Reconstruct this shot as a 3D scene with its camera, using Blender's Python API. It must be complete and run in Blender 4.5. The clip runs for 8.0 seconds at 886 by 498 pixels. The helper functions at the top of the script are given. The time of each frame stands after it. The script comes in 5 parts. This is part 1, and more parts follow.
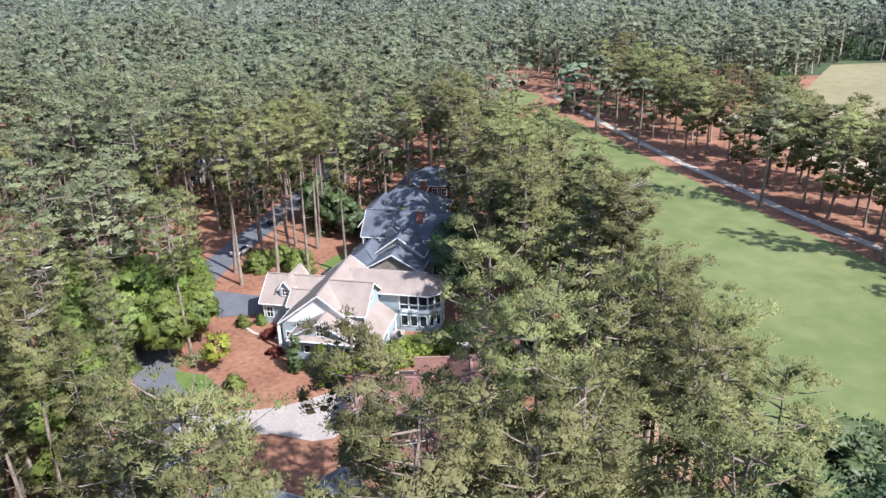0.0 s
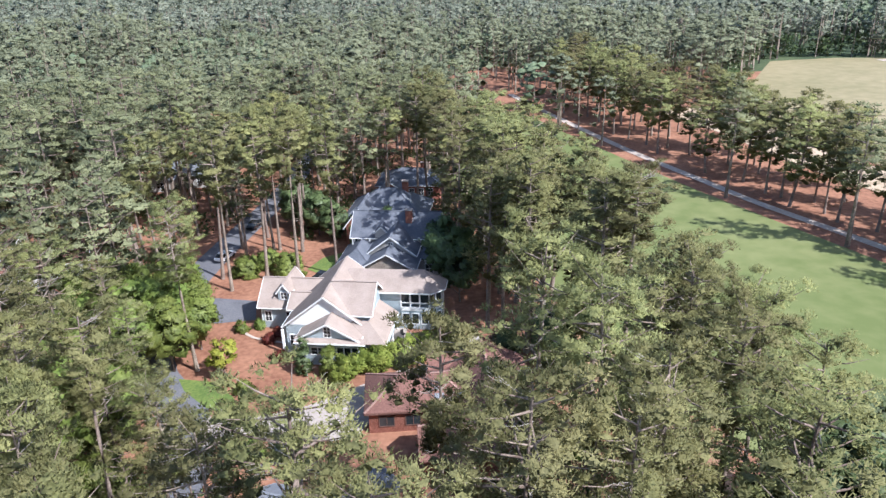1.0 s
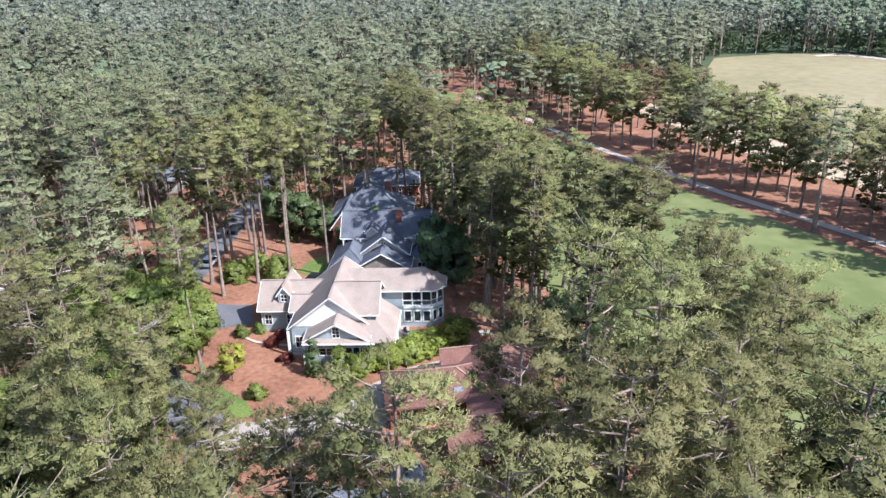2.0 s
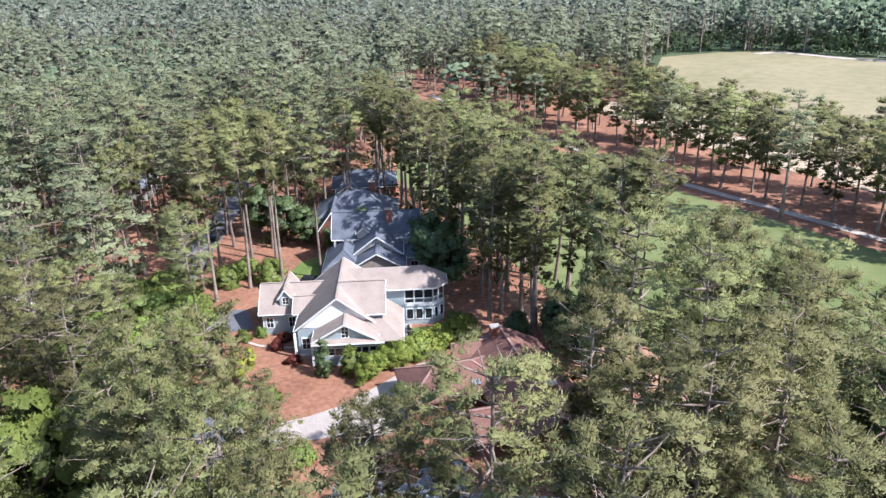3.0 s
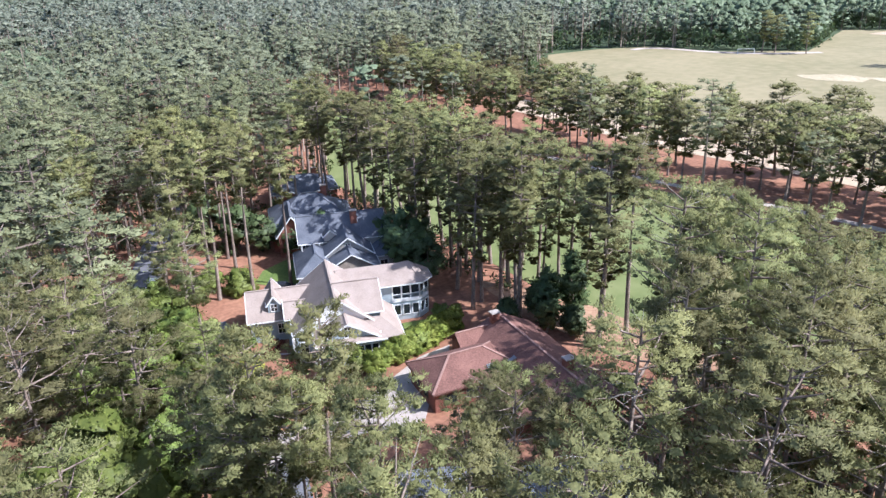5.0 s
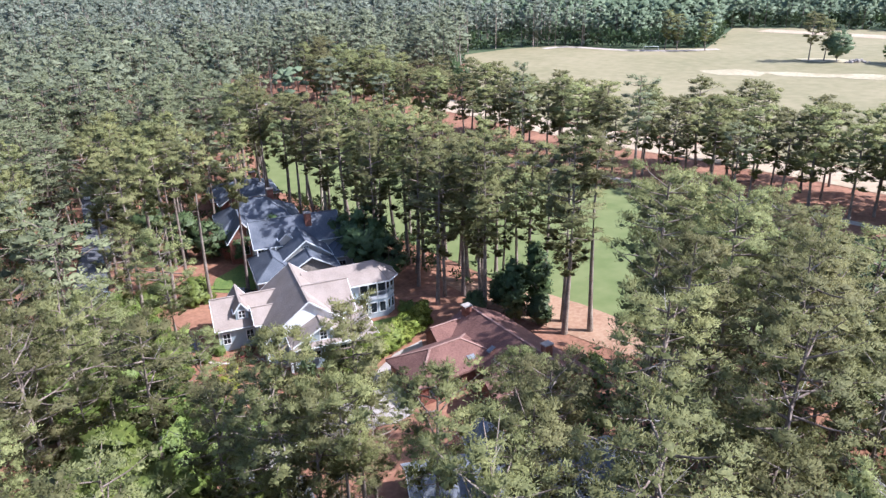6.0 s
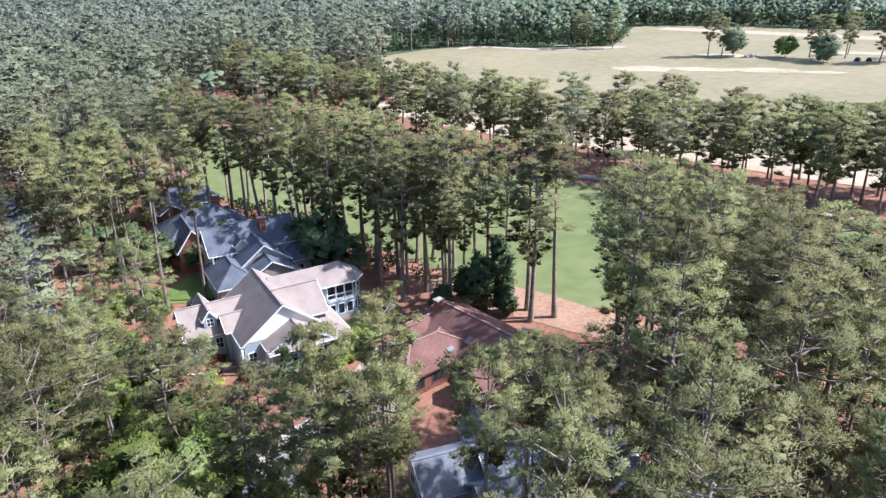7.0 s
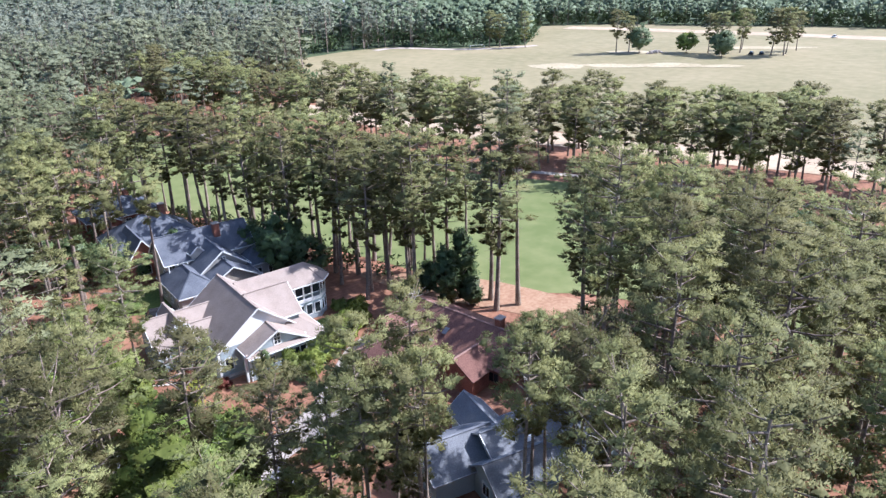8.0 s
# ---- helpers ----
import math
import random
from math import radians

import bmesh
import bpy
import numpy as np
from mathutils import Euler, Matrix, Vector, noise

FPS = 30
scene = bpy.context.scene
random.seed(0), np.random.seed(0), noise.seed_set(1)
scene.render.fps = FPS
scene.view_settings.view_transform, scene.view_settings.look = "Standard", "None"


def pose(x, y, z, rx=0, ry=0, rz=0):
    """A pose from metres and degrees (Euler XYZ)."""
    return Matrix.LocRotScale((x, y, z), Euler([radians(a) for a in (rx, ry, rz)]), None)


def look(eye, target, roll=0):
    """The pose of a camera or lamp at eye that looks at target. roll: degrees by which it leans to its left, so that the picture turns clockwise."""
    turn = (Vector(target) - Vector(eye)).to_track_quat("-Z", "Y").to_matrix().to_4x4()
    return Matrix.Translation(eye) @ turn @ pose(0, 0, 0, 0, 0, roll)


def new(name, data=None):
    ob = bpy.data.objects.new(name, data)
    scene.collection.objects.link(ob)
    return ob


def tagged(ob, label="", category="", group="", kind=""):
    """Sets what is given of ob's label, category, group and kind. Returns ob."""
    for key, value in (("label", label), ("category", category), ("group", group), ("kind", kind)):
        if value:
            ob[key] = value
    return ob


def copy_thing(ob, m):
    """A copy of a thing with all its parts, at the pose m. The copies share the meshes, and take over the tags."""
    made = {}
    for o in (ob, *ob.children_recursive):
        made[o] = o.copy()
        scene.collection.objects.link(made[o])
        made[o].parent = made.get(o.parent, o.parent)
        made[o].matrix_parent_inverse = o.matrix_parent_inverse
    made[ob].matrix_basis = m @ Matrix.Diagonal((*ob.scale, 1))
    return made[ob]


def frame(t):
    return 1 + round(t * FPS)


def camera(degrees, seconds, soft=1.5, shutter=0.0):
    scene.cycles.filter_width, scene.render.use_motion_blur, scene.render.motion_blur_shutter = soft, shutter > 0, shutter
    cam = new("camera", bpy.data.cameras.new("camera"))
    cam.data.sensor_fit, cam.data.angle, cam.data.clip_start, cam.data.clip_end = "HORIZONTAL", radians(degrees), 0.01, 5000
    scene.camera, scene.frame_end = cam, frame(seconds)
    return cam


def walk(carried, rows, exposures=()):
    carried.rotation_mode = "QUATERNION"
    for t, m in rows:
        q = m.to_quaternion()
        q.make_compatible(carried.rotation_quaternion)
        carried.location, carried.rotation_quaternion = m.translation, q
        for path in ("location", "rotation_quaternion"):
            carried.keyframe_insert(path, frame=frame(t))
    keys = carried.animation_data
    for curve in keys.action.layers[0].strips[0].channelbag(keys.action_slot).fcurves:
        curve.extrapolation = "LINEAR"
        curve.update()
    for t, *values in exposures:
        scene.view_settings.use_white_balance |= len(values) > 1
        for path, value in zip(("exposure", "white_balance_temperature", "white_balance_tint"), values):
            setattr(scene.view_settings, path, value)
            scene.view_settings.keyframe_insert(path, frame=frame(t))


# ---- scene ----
# camera and its flight
cam = camera(64.3, 8.0, soft=1.4)
PATH = [
    (0, (-2.719, 0.876, 49.316), (-2.753, 2.727, 48.559), -1.3),
    (0.5, (-6.855, 0.207, 49.355), (-6.805, 2.057, 48.598), -1.4),
    (1, (-10.794, -0.283, 49.431), (-10.666, 1.564, 48.675), -1.4),
    (1.5, (-14.948, -0.61, 49.536), (-14.738, 1.23, 48.78), -1.4),
    (1.7, (-16.539, -0.652, 49.579), (-16.298, 1.183, 48.822), -1.4),
    (2.8, (-25.622, -0.714, 49.68), (-25.212, 1.092, 48.924), -1.5),
    (3, (-27.184, -0.624, 49.676), (-26.743, 1.174, 48.921), -1.5),
    (3.5, (-31.291, -0.247, 49.714), (-30.772, 1.531, 48.96), -1.6),
    (4, (-35.188, 0.277, 49.785), (-34.595, 2.031, 49.03), -1.7),
    (4.5, (-39.18, 0.986, 49.82), (-38.512, 2.713, 49.065), -1.7),
    (4.7, (-40.727, 1.297, 49.849), (-40.019, 3.008, 49.094), -1.7),
    (5.8, (-49.517, 3.786, 50.102), (-48.564, 5.371, 49.342), -1.4),
    (6, (-51.027, 4.305, 50.127), (-50.031, 5.864, 49.367), -1.4),
    (6.5, (-54.926, 5.869, 50.173), (-53.823, 7.354, 49.413), -1.4),
    (7, (-58.631, 7.539, 50.239), (-57.433, 8.948, 49.478), -1.4),
    (7.5, (-62.359, 9.435, 50.236), (-61.069, 10.76, 49.475), -1.4),
    (8, (-66.031, 11.488, 50.235), (-64.654, 12.722, 49.473), -1.5),
]
walk(cam, [(t, look(eye, target, roll)) for t, eye, target, roll in PATH], [(0.0, 0.83, 5800, 11), (4.0, 0.95, 5700, 13), (8.0, 0.94, 5560, 15)])

# ---- light ----
SUN_AZ, SUN_EL = 130.0, 46.0           # clockwise from +y, degrees
world = bpy.data.worlds.new("sky")
scene.world = world
world.use_nodes = True
wt = world.node_tree
sky = wt.nodes.new("ShaderNodeTexSky")
sky.sky_type, sky.sun_disc = "NISHITA", False
sky.sun_elevation, sky.sun_rotation = radians(SUN_EL), radians(SUN_AZ)
sky.air_density, sky.dust_density = 1.0, 1.5
wt.links.new(sky.outputs[0], wt.nodes["Background"].inputs[0])
wt.nodes["Background"].inputs[1].default_value = 0.135
sun = new("sun", bpy.data.lights.new("sun", "SUN"))
sun.data.energy, sun.data.angle, sun.data.color = 5.0, radians(0.6), (1.0, 0.96, 0.90)
sun_from = Vector((math.sin(radians(SUN_AZ)) * math.cos(radians(SUN_EL)), math.cos(radians(SUN_AZ)) * math.cos(radians(SUN_EL)), math.sin(radians(SUN_EL))))
sun.matrix_world = look(sun_from * 200, (0, 0, 0))


# ---- materials ----
def material(name, low, high, scale=1.0, fine=8.0, rough=0.9, bump=0.3, metal=0.0, spread=0.0, leaf=0.0, mid=0.5, contrast=0.25, bands=None, spec=0.3, flecks=0.0):
    """Two-scale noise between two colours, with relief; spread varies it from object to object; leaf lets light through; bands adds courses (size, axis, depth)."""
    m = bpy.data.materials.new(name)
    m.use_nodes = True
    nt = m.node_tree
    nodes, link = nt.nodes, nt.links.new
    shader = nodes["Principled BSDF"]
    shader.inputs["Roughness"].default_value = rough
    shader.inputs["Metallic"].default_value = metal
    shader.inputs["Specular IOR Level"].default_value = spec
    geo = nodes.new("ShaderNodeNewGeometry")
    big, small = nodes.new("ShaderNodeTexNoise"), nodes.new("ShaderNodeTexNoise")
    big.inputs["Scale"].default_value, small.inputs["Scale"].default_value = scale, fine
    big.inputs["Detail"].default_value, small.inputs["Detail"].default_value = 4, 3
    link(geo.outputs["Position"], big.inputs["Vector"])
    link(geo.outputs["Position"], small.inputs["Vector"])
    mix = nodes.new("ShaderNodeMath")
    mix.operation = "ADD"
    link(big.outputs["Fac"], mix.inputs[0])
    link(small.outputs["Fac"], mix.inputs[1])
    ramp = nodes.new("ShaderNodeMapRange")
    ramp.inputs["From Min"].default_value, ramp.inputs["From Max"].default_value = 2 * mid - contrast, 2 * mid + contrast
    link(mix.outputs[0], ramp.inputs["Value"])
    colour = nodes.new("ShaderNodeMix")
    colour.data_type = "RGBA"
    colour.inputs[6].default_value, colour.inputs[7].default_value = (*low, 1), (*high, 1)
    link(ramp.outputs[0], colour.inputs[0])
    out = colour.outputs[2]
    if spread:
        info = nodes.new("ShaderNodeObjectInfo")
        hsv = nodes.new("ShaderNodeHueSaturation")
        val = nodes.new("ShaderNodeMapRange")
        val.inputs["To Min"].default_value, val.inputs["To Max"].default_value = 1 - spread, 1 + spread
        hue = nodes.new("ShaderNodeMapRange")
        hue.inputs["To Min"].default_value, hue.inputs["To Max"].default_value = 0.5 - spread * 0.07, 0.5 + spread * 0.07
        link(info.outputs["Random"], val.inputs["Value"])
        link(info.outputs["Random"], hue.inputs["Value"])
        link(val.outputs[0], hsv.inputs["Value"])
        link(hue.outputs[0], hsv.inputs["Hue"])
        link(out, hsv.inputs["Color"])
        out = hsv.outputs[0]
    if flecks:
        tone, level = nodes.new("ShaderNodeHueSaturation"), nodes.new("ShaderNodeMapRange")
        level.inputs["To Min"].default_value, level.inputs["To Max"].default_value = 1 - flecks, 1 + flecks
        link(geo.outputs["Random Per Island"], level.inputs["Value"])
        link(level.outputs[0], tone.inputs["Value"])
        link(out, tone.inputs["Color"])
        out = tone.outputs[0]
    link(out, shader.inputs["Base Color"])
    height = small.outputs["Fac"]
    if bands:
        size, axis, depth = bands
        sep, frac, step = nodes.new("ShaderNodeSeparateXYZ"), nodes.new("ShaderNodeMath"), nodes.new("ShaderNodeMath")
        link(geo.outputs["Position"], sep.inputs[0])
        frac.operation, frac.inputs[1].default_value = "DIVIDE", size
        link(sep.outputs[axis], frac.inputs[0])
        step.operation = "FRACT"
        link(frac.outputs[0], step.inputs[0])
        add = nodes.new("ShaderNodeMath")
        add.operation, add.inputs[1].default_value = "MULTIPLY_ADD", depth
        link(step.outputs[0], add.inputs[0])
        link(height, add.inputs[2])
        height = add.outputs[0]
    if bump:
        b = nodes.new("ShaderNodeBump")
        b.inputs["Strength"].default_value, b.inputs["Distance"].default_value = bump, 0.05
        link(height, b.inputs["Height"])
        link(b.outputs[0], shader.inputs["Normal"])
    if leaf:
        t, mx = nodes.new("ShaderNodeBsdfTranslucent"), nodes.new("ShaderNodeMixShader")
        link(out, t.inputs["Color"])
        mx.inputs[0].default_value = leaf
        link(shader.outputs[0], mx.inputs[1])
        link(t.outputs[0], mx.inputs[2])
        link(mx.outputs[0], nodes["Material Output"].inputs["Surface"])
    return m


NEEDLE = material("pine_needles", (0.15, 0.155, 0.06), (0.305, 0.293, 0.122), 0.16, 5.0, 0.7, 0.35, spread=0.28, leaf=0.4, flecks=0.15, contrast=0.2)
# next three needle colours have air haze mixed in, stronger for farther woods
NEEDLE_HAZY = material("pine_needles_hazy", (0.165, 0.187, 0.135), (0.31, 0.33, 0.245), 0.045, 0.6, 0.7, 0.3, leaf=0.36, flecks=0.06, contrast=0.2)
NEEDLE_THIN_HAZE = material("pine_needles_thin_haze", (0.14, 0.156, 0.08), (0.30, 0.31, 0.165), 0.11, 3.0, 0.7, 0.4, leaf=0.34, flecks=0.12, contrast=0.2)
NEEDLE_MID_HAZE = material("pine_needles_mid_haze", (0.155, 0.175, 0.105), (0.30, 0.315, 0.195), 0.08, 1.5, 0.7, 0.3, leaf=0.36, flecks=0.08, contrast=0.2)
# light green of far trees, bluish distance haze included in the colour
LEAF_HAZY = material("leaves_hazy", (0.11, 0.15, 0.085), (0.2, 0.245, 0.14), 0.03, 0.8, 0.6, 0.5, leaf=0.2, flecks=0.1)
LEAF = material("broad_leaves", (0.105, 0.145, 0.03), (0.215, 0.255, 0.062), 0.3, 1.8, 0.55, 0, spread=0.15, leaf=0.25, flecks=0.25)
LEAF_DARK = material("dark_leaves", (0.055, 0.085, 0.034), (0.115, 0.15, 0.058), 0.4, 2.0, 0.5, 0, spread=0.2, leaf=0.15, flecks=0.25)
LEAF_YELLOW = material("yellow_green_leaves", (0.22, 0.24, 0.03), (0.36, 0.35, 0.06), 0.5, 2.0, 0.6, 0, leaf=0.3)
LEAF_RED = material("red_leaves", (0.10, 0.022, 0.02), (0.19, 0.05, 0.03), 0.8, 3.0, 0.6, 0, leaf=0.2)
BARK = material("pine_bark", (0.13, 0.095, 0.075), (0.30, 0.24, 0.20), 0.7, 6.0, 0.95, 0.6, spread=0.15)
DEADWOOD = material("grey_wood", (0.26, 0.23, 0.20), (0.42, 0.38, 0.34), 0.8, 5.0, 0.9, 0.4)
BRUSH = material("green_undergrowth", (0.035, 0.055, 0.025), (0.085, 0.11, 0.05), 0.05, 0.6, 0.95, 0.5, contrast=0.3)
STRAW = material("pine_straw", (0.175, 0.077, 0.047), (0.34, 0.172, 0.108), 0.12, 1.3, 0.95, 0.5, contrast=0.3)
FAIRWAY = material("fairway_grass", (0.118, 0.145, 0.047), (0.178, 0.193, 0.076), 0.02, 0.22, 0.9, 0.2, contrast=0.22)
LAWN = material("lawn_grass", (0.075, 0.12, 0.03), (0.16, 0.20, 0.05), 0.2, 3.0, 0.9, 0.4)
ROUGH = material("worn_rough", (0.26, 0.14, 0.085), (0.37, 0.24, 0.155), 0.15, 1.5, 0.95, 0.3)
FIELD = material("dry_grass", (0.2, 0.176, 0.092), (0.285, 0.236, 0.138), 0.022, 0.25, 0.95, 0.2, contrast=0.3)
DRY_SAND = material("dry_sandy_soil", (0.31, 0.255, 0.155), (0.45, 0.38, 0.26), 0.06, 0.6, 0.95, 0.3)
SAND = material("pale_sand", (0.36, 0.27, 0.185), (0.48, 0.375, 0.27), 0.08, 1.0, 0.95, 0.3)
ASPHALT = material("asphalt", (0.10, 0.10, 0.115), (0.16, 0.16, 0.175), 0.2, 4.0, 0.85, 0.2)
CONCRETE = material("concrete", (0.31, 0.265, 0.235), (0.41, 0.355, 0.32), 0.3, 4.0, 0.85, 0.2)
PATHWAY = material("cart_path_concrete", (0.36, 0.29, 0.25), (0.5, 0.43, 0.37), 0.2, 2.0, 0.9, 0.2)
TAN_SHINGLE = material("tan_shingles", (0.27, 0.215, 0.185), (0.355, 0.29, 0.255), 0.5, 7.0, 0.9, 0.5, bands=(0.11, 2, 1.0))
SLATE_SHINGLE = material("dark_slate_shingles", (0.085, 0.095, 0.12), (0.155, 0.165, 0.195), 0.5, 7.0, 0.8, 0.5, bands=(0.11, 2, 1.0))
GREY_SHINGLE = material("blue_grey_shingles", (0.14, 0.15, 0.175), (0.22, 0.23, 0.255), 0.5, 7.0, 0.85, 0.5, bands=(0.11, 2, 1.0))
BROWN_CAP = material("pale_brown_ridge_tiles", (0.25, 0.145, 0.12), (0.36, 0.225, 0.185), 0.8, 6.0, 0.9, 0.4)
BROWN_SHINGLE = material("red_brown_shingles", (0.122, 0.06, 0.05), (0.225, 0.115, 0.092), 0.35, 5.0, 0.9, 0.5, bands=(0.11, 2, 1.0))
SIDING = material("blue_grey_siding", (0.37, 0.44, 0.48), (0.45, 0.52, 0.56), 0.5, 5.0, 0.6, 0.4, bands=(0.18, 2, 1.5))
SIDING_TAN = material("pale_siding", (0.42, 0.40, 0.37), (0.52, 0.49, 0.46), 0.5, 5.0, 0.6, 0.4, bands=(0.18, 2, 1.5))
STONE = material("grey_brown_stone", (0.22, 0.18, 0.15), (0.36, 0.31, 0.265), 0.8, 5.0, 0.9, 0.5)
FIELD_LEAF = material("field_tree_leaves", (0.085, 0.125, 0.06), (0.17, 0.215, 0.105), 0.3, 1.5, 0.6, 0.5, leaf=0.2, flecks=0.15)
HEDGE_LEAF = material("hedge_leaves", (0.15, 0.20, 0.035), (0.30, 0.33, 0.07), 0.5, 3.0, 0.55, 0, leaf=0.25, flecks=0.25, contrast=0.2)
DARK_FRAME = material("brown_paint", (0.10, 0.055, 0.045), (0.15, 0.085, 0.07), 0.8, 5.0, 0.6, 0.1)
BRICK = material("red_brick", (0.20, 0.075, 0.055), (0.34, 0.15, 0.11), 0.8, 7.0, 0.9, 0.5, bands=(0.075, 2, 1.0))
WHITE = material("white_paint", (0.74, 0.74, 0.74), (0.82, 0.82, 0.81), 0.6, 5.0, 0.5, 0.1)
METAL = material("grey_metal", (0.35, 0.35, 0.36), (0.5, 0.5, 0.5), 1.0, 6.0, 0.45, 0.1, metal=0.6)
CAR_WHITE = material("white_car_paint", (0.72, 0.73, 0.75), (0.78, 0.79, 0.8), 1.0, 6.0, 0.25, 0, spec=0.5)
CAR_BLACK = material("black_car_paint", (0.012, 0.012, 0.015), (0.02, 0.02, 0.024), 1.0, 6.0, 0.2, 0, spec=0.5)
RUBBER = material("rubber", (0.015, 0.015, 0.015), (0.03, 0.03, 0.03), 2.0, 9.0, 0.8, 0.1)
GLASS = material("dark_window_glass", (0.02, 0.025, 0.03), (0.035, 0.04, 0.045), 1.0, 3.0, 0.12, 0, spec=0.6)


# ---- mesh helpers ----
def land(x, y):
    """Height of the ground: flat round the houses, rising gently far off."""
    r = np.hypot(np.asarray(x) + 20.0, np.asarray(y) - 60.0)
    t = np.clip((r - 105.0) / 230.0, 0.0, 1.0)
    return 6.5 * t * t * (3 - 2 * t)


def mesh_from(name, verts, faces, mat, smooth=False):
    me = bpy.data.meshes.new(name)
    me.from_pydata([tuple(v) for v in verts], [], [tuple(f) for f in faces])
    me.materials.append(mat)
    if smooth:
        me.polygons.foreach_set("use_smooth", [True] * len(me.polygons))
    me.update()
    return me


def soup(name, tris, mat, normals=None, core=None):
    """A mesh from loose triangles, an (n, 3, 3) array, with a soft normal for each where given, and closed clump cores (verts, faces, normals)."""
    n = len(tris)
    if normals is not None:
        turned = np.einsum("ij,ij->i", np.cross(tris[:, 1] - tris[:, 0], tris[:, 2] - tris[:, 0]), normals) < 0
        tris = np.where(turned[:, None, None], tris[:, ::-1], tris)
    co, index, soft = tris.reshape(-1, 3), np.arange(3 * n), None if normals is None else np.repeat(normals, 3, 0)
    if core is not None:
        co, index, soft = np.concatenate([co, core[0]]), np.concatenate([index, core[1].ravel() + 3 * n]), np.concatenate([soft, core[2]])
    me = bpy.data.meshes.new(name)
    me.vertices.add(len(co))
    me.vertices.foreach_set("co", np.ascontiguousarray(co, dtype=np.float32).ravel())
    me.loops.add(len(index))
    me.loops.foreach_set("vertex_index", index.astype(np.int32))
    me.polygons.add(len(index) // 3)
    me.polygons.foreach_set("loop_start", np.arange(0, len(index), 3, dtype=np.int32))
    me.materials.append(mat)
    me.update(calc_edges=True)
    if soft is not None:
        me.polygons.foreach_set("use_smooth", np.ones(len(index) // 3, dtype=bool))
        layer = me.attributes.new("custom_normal", "FLOAT_VECTOR", "POINT")
        layer.data.foreach_set("vector", soft.astype(np.float32).ravel())
    return me


def ball(level):
    """Corners and triangles of a unit ball."""
    bm = bmesh.new()
    bmesh.ops.create_icosphere(bm, subdivisions=level, radius=1.0)
    verts, faces = np.array([tuple(v.co) for v in bm.verts]), np.array([[v.index for v in f.verts] for f in bm.faces])
    bm.free()
    return verts, faces


BALLS = {0: (np.array([(1, 0, 0), (0, 1, 0), (-1, 0, 0), (0, -1, 0), (0, 0, 1), (0, 0, -1)], float),
             np.array([(0, 1, 4), (1, 2, 4), (2, 3, 4), (3, 0, 4), (1, 0, 5), (2, 1, 5), (3, 2, 5), (0, 3, 5)])), 1: ball(1)}


def cores(rng, centres, sizes, level=1, flat=0.6, middle=None, fill=0.62, rough=0.3, lump=0.36, dome=0.7):
    """The dense inside of each leaf clump: an uneven, flattened lump round each centre."""
    bv, bf = BALLS[level]
    c, s = np.array(centres), np.array(sizes)[:, None, None]
    n, k = len(c), len(bv)
    a = rng.uniform(0, 6.283, n)
    turn = np.zeros((n, 3, 3))
    turn[:, 0, 0], turn[:, 0, 1], turn[:, 1, 0], turn[:, 1, 1], turn[:, 2, 2] = np.cos(a), -np.sin(a), np.sin(a), np.cos(a), 1
    stretch = np.stack([rng.uniform(0.75, 1.25, n), rng.uniform(0.75, 1.25, n), np.full(n, flat) * rng.uniform(0.8, 1.2, n)], 1)[:, None, :]
    r = np.clip(1 + rough * rng.normal(size=(n, k, 1)), 0.5, 1.5)
    verts = np.einsum("nij,nkj->nki", turn, bv[None] * r * stretch) * s * fill + c[:, None, :]
    out = np.einsum("nij,nkj->nki", turn, bv[None] / stretch)
    out /= np.linalg.norm(out, axis=2, keepdims=True)
    core = np.mean(c, 0) if middle is None else np.array(middle)
    crown_out = c - core
    crown_out /= np.linalg.norm(crown_out, axis=1, keepdims=True) + 1e-9
    soft = out * lump + crown_out[:, None, :] * dome + rng.normal(size=out.shape) * 0.2 + np.array([0, 0, 0.25])
    soft /= np.linalg.norm(soft, axis=2, keepdims=True)
    faces = (bf[None] + (np.arange(n) * k)[:, None, None]).reshape(-1, 3)
    return verts.reshape(-1, 3), faces, soft.reshape(-1, 3)


def part(name, me, parent, label=""):
    ob = new(name, me)
    ob.parent = parent
    return tagged(ob, label)


def inside(x, y, poly):
    hit = False
    for (x0, y0), (x1, y1) in zip(poly, poly[1:] + poly[:1]):
        if (y0 > y) != (y1 > y) and x < (x1 - x0) * (y - y0) / (y1 - y0) + x0:
            hit = not hit
    return hit


def ground_patch(name, poly, lift, mat, label, category, cell=10.0, kind="structure"):
    """A sheet of the given outline that lies on the land."""
    bm = bmesh.new()
    bm.faces.new([bm.verts.new((x, y, 0)) for x, y in poly])
    xs, ys = [p[0] for p in poly], [p[1] for p in poly]
    for axis, lo, hi in ((0, min(xs), max(xs)), (1, min(ys), max(ys))):
        k = math.ceil(lo / cell) * cell
        while k < hi:
            co, no = [0, 0, 0], [0, 0, 0]
            co[axis], no[axis] = k, 1
            bmesh.ops.bisect_plane(bm, geom=bm.verts[:] + bm.edges[:] + bm.faces[:], plane_co=co, plane_no=no)
            k += cell
    bmesh.ops.triangulate(bm, faces=bm.faces[:])
    for v in bm.verts:
        v.co.z = float(land(v.co.x, v.co.y)) + lift
    bmesh.ops.recalc_face_normals(bm, faces=bm.faces[:])
    if sum(f.normal.z for f in bm.faces) < 0:
        bmesh.ops.reverse_faces(bm, faces=bm.faces[:])
    me = bpy.data.meshes.new(name)
    bm.to_mesh(me)
    bm.free()
    me.materials.append(mat)
    return tagged(new(name, me), label, category, kind=kind)


